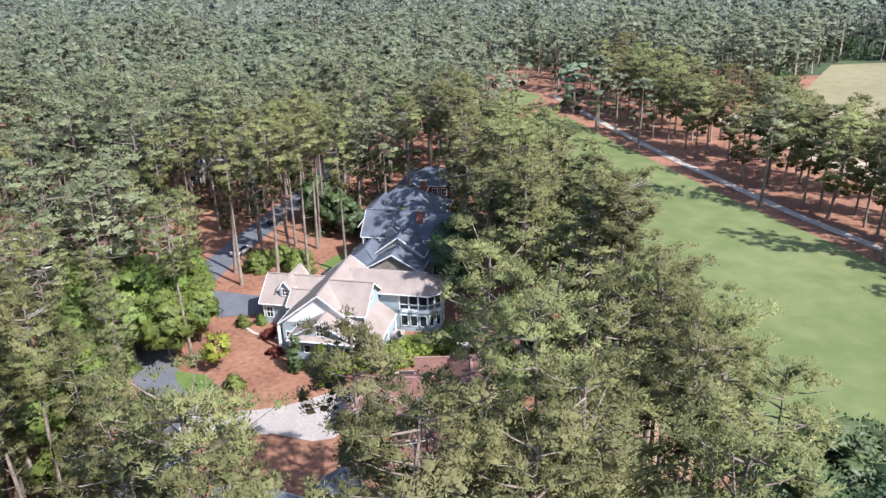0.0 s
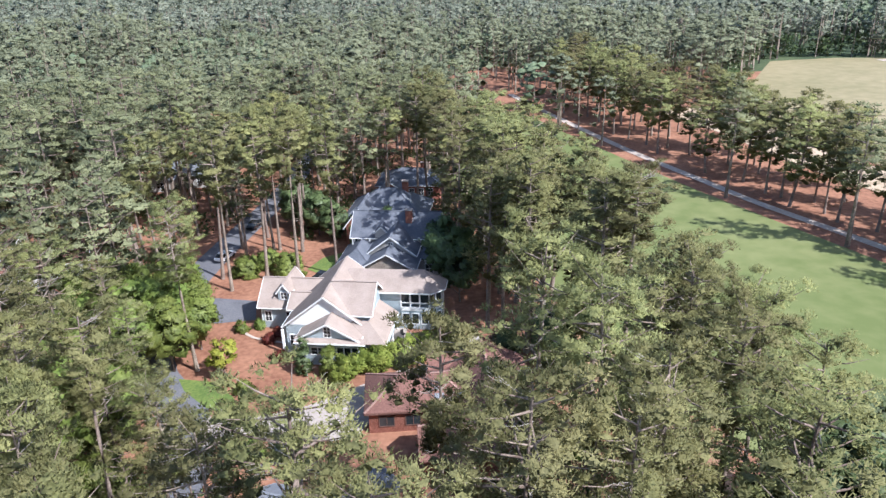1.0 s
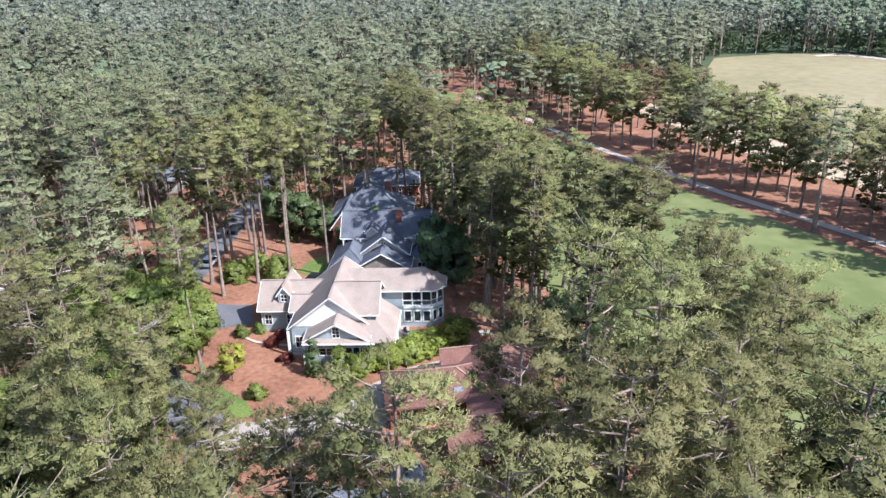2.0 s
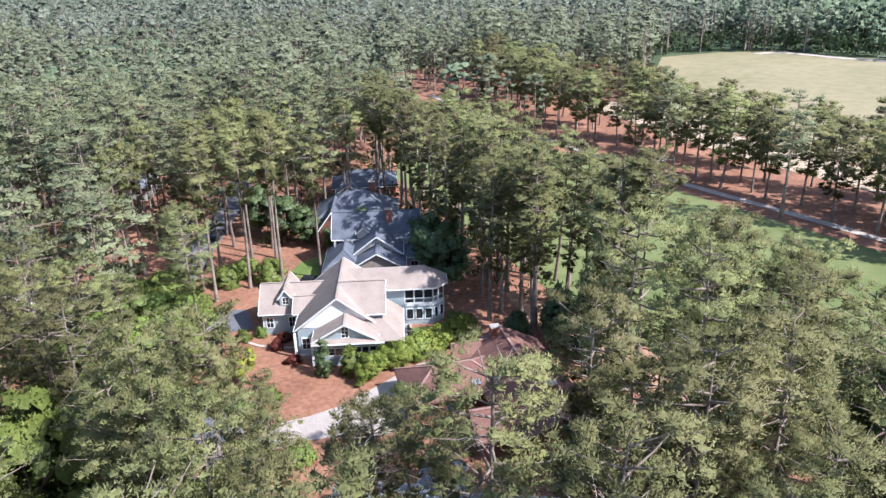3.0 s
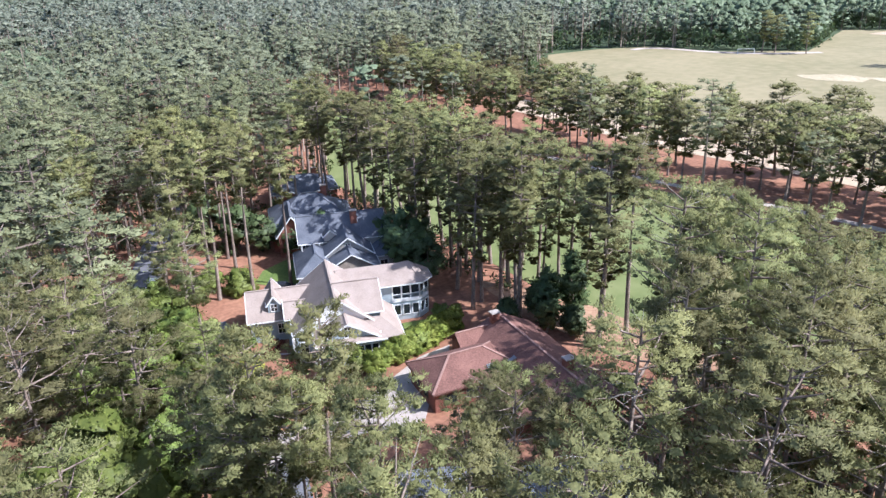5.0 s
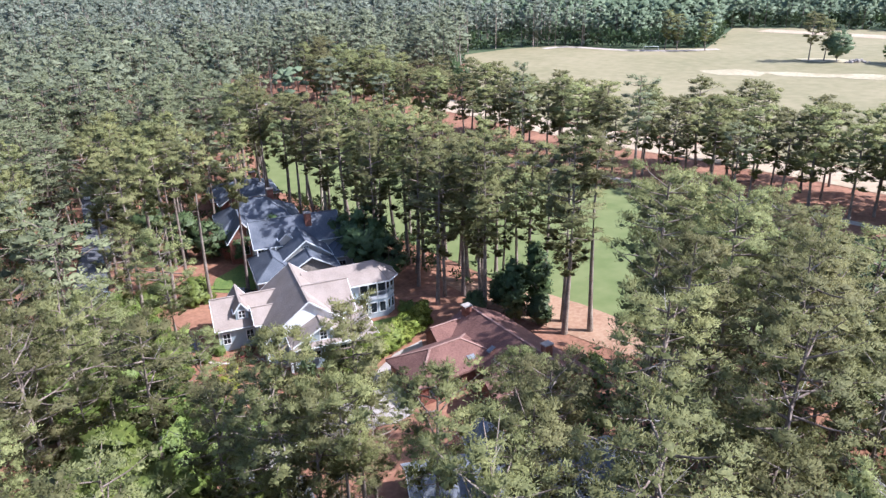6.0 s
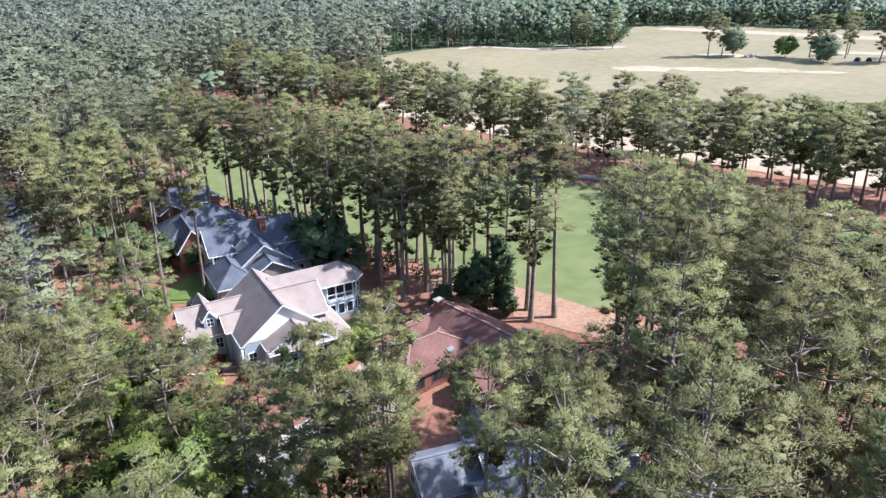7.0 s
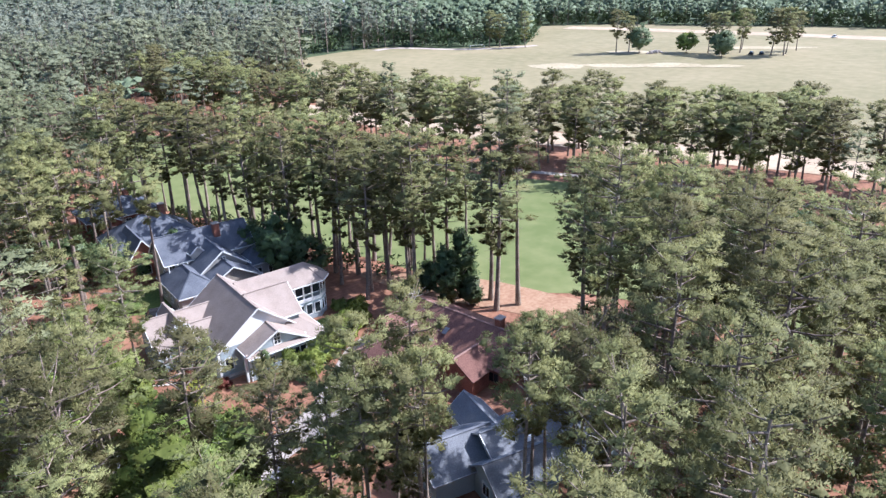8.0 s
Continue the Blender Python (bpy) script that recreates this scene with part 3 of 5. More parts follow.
def dark_house():
    h = house_at("house", -13, 112, -11, "two-storey house with a dark slate-grey shingle roof")
    gable_block(h, -5.6, 9.0, 0.8, 8.0, 0, 6.1, 9.3, "u", SIDING_TAN, SLATE_SHINGLE)
    gable_block(h, -2.0, 5.8, -4.2, 5.0, 0, 5.0, 7.9, "v", SIDING_TAN, SLATE_SHINGLE, ends=(1, 0))
    gable_block(h, -2.4, 6.2, -8.2, -3.0, 0, 4.0, 6.5, "v", STONE, SLATE_SHINGLE, ends=(1, 0))
    hip_block(h, -6.6, -0.5, -8.0, 2.0, 0, 3.5, 6.0, SIDING_TAN, SLATE_SHINGLE)
    gable_block(h, -1.6, 0.6, 0.2, 4.2, 6.0, 6.9, 7.9, "v", SIDING_TAN, SLATE_SHINGLE, over=0.2, ends=(1, 0))
    hip_block(h, 6.0, 12.0, -3.0, 5.0, 0, 3.6, 5.6, SIDING_TAN, SLATE_SHINGLE)
    chimney(h, 3.9, 3.0, 5.0, 10.1)
    for u in (-4.8, -3.4):
        window(h, u, 0.8, 4.9, 1.0, 1.3, 0, (2, 2))
    part("balcony", box("balcony", (-5.6, -0.2, 3.6), (-2.4, 0.8, 3.85), WHITE, 0.02), h, "white balcony")
    for u in (-5.5, -4.0, -2.5):
        post(h, u, -0.1, 3.8, 5.9, 0.08)
    part("rail", beam("rail", (-5.5, -0.1, 4.75), (-2.5, -0.1, 4.75), 0.08, 0.1, WHITE), h, "white balcony rail")
    window(h, 1.9, -4.2, 6.4, 0.7, 0.9, 0, (2, 2))
    for v in (-6.0, -3.0, 0.0):
        window(h, -6.6, v, 1.8, 0.9, 1.4, -90, (2, 2))
    for v in (2.5, 5.5):
        window(h, -5.6, v, 4.6, 0.9, 1.4, -90, (2, 2))
    for u in (8.0, 10.5):
        window(h, u, -3.0, 1.9, 1.2, 1.6, 0, (2, 2))


def far_house(x, y, turn, w, d, eave, ridge, wall, roof, label):
    h = house_at("house", x, y, turn, label)
    hip_block(h, -w / 2, w / 2, -d / 2, d / 2, 0, eave, ridge, wall, roof)
    gable_block(h, -w / 2 + 1, -w / 2 + 6, -d / 2 - 3, 0, 0, eave - 0.1, ridge - 1.2, "v", wall, roof, ends=(1, 0))
    for i in range(3):
        window(h, w * (0.05 + 0.15 * i), -d / 2, eave * 0.55, 1.0, 1.4, 0, (2, 2))
    for v in (-d * 0.25, d * 0.2):
        window(h, -w / 2, v, eave * 0.55, 1.0, 1.4, -90, (2, 2))
    window(h, -w / 2 + 3.5, -d / 2 - 3, eave * 0.5, 1.6, 1.4, 0, (2, 2))
    chimney(h, w * 0.2, d * 0.15, eave, ridge + 0.9)
    return h


def brown_house():
    h = house_at("house", -1, 66, 0, "low brick house with a red-brown shingle roof and two chimneys")
    gable_block(h, -4.8, 4.8, -10.0, 10.2, 0, 3.0, 5.4, "v", BRICK, BROWN_SHINGLE, trim=BROWN_SHINGLE, cap=BROWN_CAP)
    hip_block(h, -14.0, -2.0, 0.4, 7.8, 0, 2.85, 5.0, BRICK, BROWN_SHINGLE, trim=BROWN_SHINGLE, cap=BROWN_CAP)
    gable_block(h, -8.2, -2.0, -7.8, -2.6, 0, 2.8, 4.5, "u", BRICK, BROWN_SHINGLE, trim=BROWN_SHINGLE, cap=BROWN_CAP, ends=(1, 0))
    gable_block(h, -6.4, -0.5, 7.6, 11.4, 0, 2.9, 4.4, "u", BRICK, BROWN_SHINGLE, trim=BROWN_SHINGLE, cap=BROWN_CAP, ends=(1, 0))
    chimney(h, -1.0, 9.4, 3.5, 6.2)
    chimney(h, 0.6, -5.4, 3.5, 6.6)
    for u, v, z, p in ((-5.9, 1.4, 3.72, 30), (-3.4, 0.6, 4.35, 0)):
        s = part("skylight", box("skylight", (-0.55, -0.35, 0), (0.55, 0.35, 0.12), GREY_SHINGLE, 0.02), h, "pale flat skylight")
        s.matrix_local = pose(u, v, z, 26 if p else 0, 0 if p else -26, 0)
    for u in (-12.0, -9.0):
        window(h, u, 0.4, 1.5, 1.6, 1.2, 0, (2, 1), paint=DARK_FRAME)
    for v in (3.0, 5.6):
        window(h, -14.0, v, 1.5, 1.0, 1.2, -90, (2, 1), paint=DARK_FRAME)
    for v in (-8.5, -1.2):
        window(h, -4.8, v, 1.5, 1.4, 1.2, -90, (2, 1), paint=DARK_FRAME)


def grey_house():
    h = house_at("house", -13, 46, -21, "low house with blue-grey shingle roof and skylights under pines")
    gable_block(h, -7.0, 8.0, -4.5, 4.0, 0, 3.0, 5.5, "u", SIDING, GREY_SHINGLE, trim=METAL)
    gable_block(h, -13.2, -5.0, -1.6, 4.8, 0, 2.9, 4.8, "u", SIDING, GREY_SHINGLE, trim=METAL, ends=(1, 0))
    gable_block(h, -8.8, -2.0, -6.6, -1.2, 0, 2.9, 4.9, "u", SIDING, GREY_SHINGLE, trim=METAL, ends=(1, 0))
    gable_block(h, -6.0, -2.4, 2.0, 8.4, 0, 2.8, 4.3, "v", SIDING, GREY_SHINGLE, trim=METAL)
    for u, v in ((-2.6, -2.2), (-1.7, -1.4)):
        s = part("skylight", box("skylight", (-0.5, -0.3, 0), (0.5, 0.3, 0.12), WHITE, 0.02), h, "white framed skylight")
        s.matrix_local = pose(u, v, 3.16 + (v + 4.5) * 0.588 + 0.02, 30, 0, 0)
    for v in (0.2, 3.0):
        window(h, -13.2, v, 1.6, 1.2, 1.3, -90, (2, 1))
    window(h, -8.8, -3.9, 1.7, 1.2, 1.3, -90, (2, 1))


tan_house()
dark_house()
brown_house()
grey_house()
far_house(-12.0, 131.0, -11, 15, 12, 4.6, 9.0, BRICK, SLATE_SHINGLE, "brick house with a dark hipped shingle roof")
far_house(-7.0, 156.0, -8, 14, 10, 3.2, 5.8, BRICK, SLATE_SHINGLE, "house with a dark roof half hidden among pines")
far_house(-72.0, 118.0, 20, 13, 9, 3.2, 5.6, WHITE, BROWN_SHINGLE, "white-walled house with a brown roof among pines")
far_house(-88.0, 126.0, 15, 13, 9, 3.2, 5.6, SIDING_TAN, BROWN_SHINGLE, "pale house with a brown roof among pines")
far_house(-62.0, 172.0, -5, 14, 9, 3.2, 6.0, SIDING_TAN, GREY_SHINGLE, "pale house with a grey roof among pines")


# ---- trees ----
def tube(points, radii, sides):
    verts, faces = [], []
    for i, (p, r) in enumerate(zip(points, radii)):
        d = Vector(points[min(i + 1, len(points) - 1)]) - Vector(points[max(i - 1, 0)])
        q = d.to_track_quat("Z", "Y")
        for k in range(sides):
            a = 2 * math.pi * k / sides
            verts.append(Vector(p) + q @ Vector((math.cos(a) * r, math.sin(a) * r, 0)))
        if i:
            b = (i - 1) * sides
            faces += [(b + k, b + (k + 1) % sides, b + sides + (k + 1) % sides, b + sides + k) for k in range(sides)]
    return verts, faces


def tufts(rng, centres, sizes, per, length, width, flat=0.55, lift=0.35, middle=None, lump=0.55, dome=0.6, lay=0.45, shell=False):
    """Loose pointed leaves, `per` round each centre, facing outwards and up."""
    n = len(centres) * per
    c = np.repeat(np.array(centres), per, 0)
    s = np.repeat(np.array(sizes), per)[:, None]
    off = rng.normal(size=(n, 3))
    off /= np.linalg.norm(off, axis=1, keepdims=True)
    if shell:
        off[:, 2] = np.where(rng.random(n) < 0.75, np.abs(off[:, 2]), off[:, 2])
    outward = off.copy()
    off *= rng.uniform(0.5 if shell else 0.35, 1.0, (n, 1))
    off[:, 2] *= flat
    base = c + off * s
    d = off + rng.normal(size=(n, 3)) * 0.45
    d[:, 2] += lift
    d /= np.linalg.norm(d, axis=1, keepdims=True)
    core = np.mean(np.array(centres), 0) if middle is None else np.array(middle)
    crown_out = c - core
    crown_out /= np.linalg.norm(crown_out, axis=1, keepdims=True) + 1e-9
    unit = outward if shell else off / (np.linalg.norm(off, axis=1, keepdims=True) + 1e-9)
    soft = unit * lump + crown_out * dome + rng.normal(size=(n, 3)) * 0.12 + np.array([0, 0, 0.22])
    soft /= np.linalg.norm(soft, axis=1, keepdims=True)
    flat_way = rng.normal(size=(n, 3))
    flat_way -= soft * np.einsum("ij,ij->i", flat_way, soft)[:, None]
    flat_way /= np.linalg.norm(flat_way, axis=1, keepdims=True) + 1e-9
    d = d * (1 - lay) + flat_way * lay
    d /= np.linalg.norm(d, axis=1, keepdims=True) + 1e-9
    side = np.cross(d, soft + rng.normal(size=(n, 3)) * 0.3)
    side /= np.linalg.norm(side, axis=1, keepdims=True) + 1e-9
    ln = length * rng.uniform(0.6, 1.3, (n, 1))
    wd = width * rng.uniform(0.6, 1.3, (n, 1))
    return np.stack([base - side * wd / 2, base + side * wd / 2, base + d * ln], 1), soft


def pine_shape(seed, height, crown, radius, limbs, per_limb, per, length, width, sides=7, spread=1.0, limb_sides=4, rings=9, flat=0.3, stubs=0, lump=0.5, dome=0.75, lay=0.6, shell=True, reach=1.0, puff=1.0, level=0, fill=0.5):
    """Trunk with limbs (verts, faces) and flat pads of needle tufts (triangles) of one pine."""
    rng = np.random.default_rng(seed)
    bend = rng.normal(size=2) * 0.4

    def axis(z):
        t = z / height
        return np.array([bend[0] * math.sin(t * 2.6), bend[1] * (math.sin(t * 2.1 + 0.4) - math.sin(0.4)), z])

    zs = np.linspace(0, height * 0.97, rings)
    r0 = 0.0108 * height + 0.02
    verts, faces = tube([axis(z) for z in zs], [r0 * (1.25 if i == 0 else 1.0) * (1 - 0.85 * z / height) for i, z in enumerate(zs)], sides)
    centres, sizes = [], []
    zc = height * (1 - crown)

    def limb(root, tip, r):
        mid = (root + tip) / 2 + np.array([0, 0, -0.05 * np.linalg.norm(tip - root)])
        v, f = tube([root, mid, tip], [r, r * 0.65, 0.012], limb_sides)
        faces.extend(tuple(k + len(verts) for k in q) for q in f)
        verts.extend(v)

    a = rng.uniform(0, 6)
    for i in range(limbs):
        t = (i + rng.uniform(0.0, 1.0)) / limbs
        z = zc + (height * 0.96 - zc) * t
        prof = (0.5 + 0.5 * min(1, t / 0.5)) * math.sqrt(max(0.16, 1 - max(0, (t - 0.5) / 0.55) ** 2))
        ln = radius * prof * rng.uniform(0.55, 1.2)
        a += 2.4 + rng.uniform(-0.7, 0.7)
        out, side = np.array([math.cos(a), math.sin(a), 0]), np.array([-math.sin(a), math.cos(a), 0])
        root = axis(z)
        tip = root + out * ln + np.array([0, 0, ln * rng.uniform(-0.05, 0.45) + 0.7 * t * t])
        if limb_sides:
            limb(root, tip, 0.02 * ln + 0.02)
        for k in range(per_limb):
            s = reach if k == 0 else rng.uniform(0.4, 1.0) * reach
            off = 0 if k == 0 else rng.uniform(-1, 1) * 0.36 * ln * (1.25 - 0.5 * s) * spread
            c = root * (1 - s) + tip * s + side * off + np.array([0, 0, rng.uniform(-0.4, 0.5) + 0.1 * abs(off)])
            centres.append(c)
            sizes.append(rng.uniform(0.6, 1.05) * (0.42 + 0.13 * radius) * puff)
    for k in range(stubs):
        z = rng.uniform(0.35, 1.0) * zc
        root, d = axis(z), rng.uniform(0, 6.28)
        limb(root, root + np.array([math.cos(d), math.sin(d), rng.uniform(-0.1, 0.3)]) * rng.uniform(0.5, 1.6), 0.04)
    for k in range(3):
        centres.append(axis(height * (0.93 + 0.025 * k)) + rng.normal(size=3) * 0.3)
        sizes.append(0.8 * puff)
    tris, soft = tufts(rng, centres, sizes, per, length, width, flat, 0.55, axis(height * (1 - crown * 0.6)), lump, dome, lay, shell)
    return verts, faces, tris, soft, cores(rng, centres, sizes, level, flat, axis(height * (1 - crown * 0.6)), fill, lump=lump * 0.8, dome=dome)


def pine_thing(seed, mat=NEEDLE, label="tall pine with a bare trunk and ragged olive-green crown", name="pine_tree", bare=0, **k):
    verts, faces, tris, soft, core = pine_shape(seed, **k)
    tree = new(name)
    rng2, live = np.random.default_rng(seed + 900), len(faces)
    for i in range(bare):
        z, a = k["height"] * (1 - k["crown"] * rng2.uniform(0.05, 1.0)), rng2.uniform(0, 6.28)
        ln = k["radius"] * rng2.uniform(0.35, 0.7)
        way = np.array([math.cos(a), math.sin(a), rng2.uniform(0.0, 0.7)])
        root = np.array([0.0, 0.0, z])
        for b, f in ((0.0, 1.0), (0.5, 0.45), (-0.6, 0.5)):
            start = root if b == 0 else root + way * ln * 0.5
            turn = way + np.array([-math.sin(a), math.cos(a), 0.3]) * b
            end = start + turn * ln * f
            v, q = tube([start, (start + end) / 2 + rng2.normal(size=3) * 0.09 * ln, end], [0.034 * f, 0.022 * f, 0.007], 3)
            faces = list(faces) + [tuple(j + len(verts) for j in t) for t in q]
            verts = list(verts) + list(v)
    trunk = mesh_from("trunk", verts, faces, BARK, True)
    trunk.materials.append(DEADWOOD)
    for p in trunk.polygons[live:]:
        p.material_index = 1
    part("trunk", trunk, tree, "grey-brown pine trunk with limbs")
    part("crown", soup("crown", tris, mat, soft, core), tree)
    return tagged(tree, label, "tree", "pines round the houses")


NEAR = [pine_thing(s, height=28, crown=c, radius=r, limbs=n, per_limb=6, per=58, length=0.24, width=0.085, flat=0.6, spread=1.25, puff=0.76, lay=0.35, lump=0.5, dome=1.0, stubs=6, bare=8)
        for s, c, r, n in ((1, 0.46, 4.3, 36), (2, 0.52, 4.6, 38), (3, 0.42, 4.2, 34), (4, 0.56, 4.4, 38))]
FILL = [pine_thing(s, height=25, crown=c, radius=r, limbs=n, per_limb=5, per=40, length=0.28, width=0.105, flat=0.6, spread=1.25, puff=0.76, lay=0.35, lump=0.5, dome=1.0, stubs=3, bare=4)
        for s, c, r, n in ((6, 0.58, 4.3, 34), (7, 0.64, 4.6, 36), (8, 0.52, 4.2, 34))]
SLIM = [pine_thing(s, height=28, crown=c, radius=r, limbs=n, per_limb=4, per=24, length=0.34, width=0.15, flat=0.58, spread=1.2, puff=1.05, fill=0.58, lay=0.4, lump=0.5, dome=1.0, stubs=5,
                   label="slender tall pine with layered branches and open crown")
        for s, c, r, n in ((11, 0.58, 3.5, 34), (12, 0.66, 3.7, 38), (13, 0.52, 3.9, 32))]
TALL = [pine_thing(s, height=28, crown=c, radius=r, limbs=n, per_limb=5, per=24, length=0.34, width=0.15, flat=0.58, spread=1.15, puff=1.05, fill=0.58, lay=0.4, lump=0.5, dome=1.0, stubs=9,
                   label="tall pine with a long bare trunk and high crown")
        for s, c, r, n in ((15, 0.4, 3.5, 28), (16, 0.36, 3.3, 26), (17, 0.44, 3.2, 28))]
HIGH = [pine_thing(s, height=28, crown=c, radius=r, limbs=n, per_limb=7, per=58, length=0.24, width=0.085, flat=0.6, spread=1.2, puff=0.76, lay=0.35, lump=0.5, dome=1.0, stubs=12, bare=8,
                   label="tall pine with a long bare trunk and a small rounded crown")
        for s, c, r, n in ((18, 0.29, 3.5, 24), (19, 0.32, 3.3, 24))]
ROW = [pine_thing(s, height=22, crown=c, radius=r, limbs=n, per_limb=4, per=22, length=0.42, width=0.2, flat=0.6, spread=1.3, puff=1.12, fill=0.58, lay=0.45, lump=0.5, dome=1.0, reach=0.88, stubs=2,
                  label="dark green pine with bare trunk beside the cart path")
       for s, c, r, n in ((21, 0.7, 4.5, 32), (22, 0.76, 4.7, 34), (23, 0.66, 4.4, 30))]
TEMPLATES = NEAR + FILL + SLIM + TALL + HIGH + ROW
placed = []
rng = np.random.default_rng(7)


def plant(kinds, size, x, y, h, turn=None, wide=1.0, lean=0.0):
    """A copy of one of the kinds, h metres high."""
    k = kinds[int(rng.integers(len(kinds)))]
    s = h / size
    a = rng.uniform(0, 360) if turn is None else turn
    m = pose(x, y, float(land(x, y)) - 0.1, rng.normal() * (1.2 + lean), rng.normal() * (1.2 + lean), a) @ Matrix.Diagonal((s * wide, s * wide, s, 1))
    placed.append((x, y))
    return copy_thing(k, m)


# pines that stand out, by their tops or their feet: x, y, height
FRONT_PINES = [(-4.8, 29, 29.6), (-16.4, 31.6, 29.2), (-30.5, 48.5, 20.5), (-33, 53, 18), (-31.2, 54, 13.5), (-32, 45.8, 15.5), (-23.6, 35.5, 24), (-22, 39, 22), (1.5, 39, 30.5), (-0.7, 45.6, 31), (14.7, 51.9, 27.5), (12.4, 41.9, 26.5), (17, 44.5, 25.5), (17.2, 49, 25.5), (16.5, 55.5, 25.5), (18.5, 39.5, 24),
               (4.5, 33.5, 28.5), (-13, 24.4, 28.6), (-26.2, 22.4, 29), (-34.6, 25.4, 28),
               (-44.4, 56.2, 26), (-42.4, 51.4, 22), (-52.5, 58.5, 26), (-33, 18.9, 29), (-56.2, 52.9, 24), (-50.3, 64.1, 26),
               (-38.9, 67, 18.6), (-40.2, 47, 23), (-47.5, 69, 24), (-52, 72, 25), (-55, 66, 25), (-45.5, 76.5, 19), (-38, 82.4, 23.5), (-56.2, 97, 21), (-63, 60, 25), (-60, 72, 24), (-37, 42, 24), (-39.8, 44.3, 24.3), (-40.7, 93.2, 21), (-57.5, 94.3, 17), (-41, 24.5, 26.5), (-4.8, 21.9, 25), (1, 28.5, 27.5), (-1.4, 24, 26.5)]
BELT_PINES = [(15.5, 57.5, 26), (12.5, 55.5, 25), (6.8, 84.2, 26), (-0.8, 103.7, 28), (1.5, 88.4, 25.2),
              (7.2, 84.4, 24), (6.6, 88.6, 26), (4.0, 90.2, 25), (7.6, 102.5, 27), (16.4, 87.3, 25), (2.6, 96, 26), (6, 105, 27), (12.4, 102.6, 26),
              (10.5, 93, 25), (3.4, 110, 27), (11.3, 70.1, 28.9), (13.6, 72.9, 27), (5.9, 82, 27.9), (5.2, 100.6, 27.8), (8.2, 128.5, 27.3), (0, 162, 26), (-3.3, 154, 28.5), (12.3, 86.1, 19), (16.2, 80.8, 25), (15.6, 92, 25), (16.2, 98.5, 26), (14.4, 107, 26), (12.8, 116, 27), (10.6, 125, 26), (8.4, 134, 26), (17.2, 85, 24), (13, 99, 23), (8.5, 114, 26), (0, 116, 27), (5, 121, 26), (-1, 124, 26)]
YARD_PINES = [(-38.3, 107, 27), (-33.1, 110.8, 27), (-33, 120, 26), (-28.4, 122.7, 27), (-27.7, 110.4, 28), (-67.8, 99.5, 26), (-21.3, 111.2, 27), (-28.8, 133, 26),
              (-28.9, 128, 26), (-32.7, 124, 27), (-36, 131, 26), (-25, 138, 26), (-20, 160, 21.5), (-6, 143, 27), (-1, 137, 27), (-3.5, 147, 26), (-12, 142, 25), (-40.8, 112, 25), (-40, 126, 26), (-50.5, 112, 25), (-51, 122, 24), (-50, 101, 22), (-49.5, 132, 25), (-37.5, 138, 25)]
ROW_PINES = [(54, 251), (54.4, 216), (57, 195), (59.7, 179), (67.3, 176), (69.2, 157), (71, 143), (71.5, 134), (80, 147), (87, 147), (62, 205), (73.5, 181),
             (95, 105), (97, 99), (106, 86), (90, 63), (94, 61), (101.7, 58), (104, 53), (109, 50), (73, 140), (86, 110), (87, 60), (99, 72), (80, 118), (107.6, 109.4), (103, 111), (109, 92), (105, 80), (101, 69), (104.5, 61), (108, 57), (79, 108), (82, 100), (85, 92), (84, 84), (88, 80), (89, 72)]
for x, y, h in FRONT_PINES:
    plant(NEAR, 28, x, y, h * (1.05 if y < 47 else 1.0), wide=rng.uniform(0.86, 1.02))
HIGH_PINES = [(-9.3, 36, 30), (-20, 42, 21), (-17, 39.5, 20), (-33.3, 34.4, 27.8), (-33.4, 43.2, 27.4), (-36.2, 40.3, 25.3), (-37.2, 45.2, 27), (-29.8, 30.2, 27), (14.8, 68.5, 29.5)]
for x, y, h in HIGH_PINES:
    plant(HIGH, 28, x, y, h * (1.04 if y < 47 else 1.0), wide=0.84 if y < 60 else 1.15)
for x, y, h in BELT_PINES:
    plant(SLIM, 28, x, y, h, wide=rng.uniform(1.0, 1.35))
for x, y, h in YARD_PINES:
    plant(TALL, 28, x, y, h, wide=rng.uniform(0.9, 1.1))
for x, y in ROW_PINES:
    plant(ROW, 22, x, y, rng.uniform(18.5, 22.5), wide=rng.uniform(1.1, 1.4))

OPEN = [FAIRWAY_EDGE, FIELD_EDGE,
        [(-37, 84), (-33, 76), (-26, 66), (-14, 62), (-6, 54), (4, 54), (7, 62), (6, 78), (12, 78), (5, 100), (-2, 114), (-6, 140), (-24, 140), (-27, 128), (-34, 126), (-44, 108), (-44, 96)],
        [(-28, 60), (-20, 62), (-2, 55), (-4, 38), (-14, 38), (-28, 42)],
        [(8, 60), (20, 60), (24, 70), (16, 80), (8, 78)],
        [(-30, 56), (-28, 66), (-33, 76), (-42, 77), (-38, 66), (-33, 56)],
        [(10, 240), (30, 240), (34, 280), (30, 296), (14, 296), (8, 262)],
        [(-80, 108), (-62, 108), (-58, 122), (-82, 128)], [(-72, 326), (-40, 334), (-48, 376), (-80, 366)]]
LINES = [(smooth_line(STREET), 2.5), (smooth_line(SIDE_STREET), 2.8), (smooth_line(CART_LINE), 3.0), (smooth_line(SAND_LINE), 8.0)]
HOUSES = [(-12, 131, 11), (-7, 156, 10), (-72, 118, 10), (-88, 126, 9), (-62, 172, 9), (-17, 110, 13), (-20, 90, 16)]


def free(x, y):
    if any(inside(x, y, p) for p in OPEN):
        return False
    if any(math.hypot(x - a, y - b) < r for a, b, r in HOUSES):
        return False
    return not any((q - Vector((x, y))).length < w for line, w in LINES for q in line)


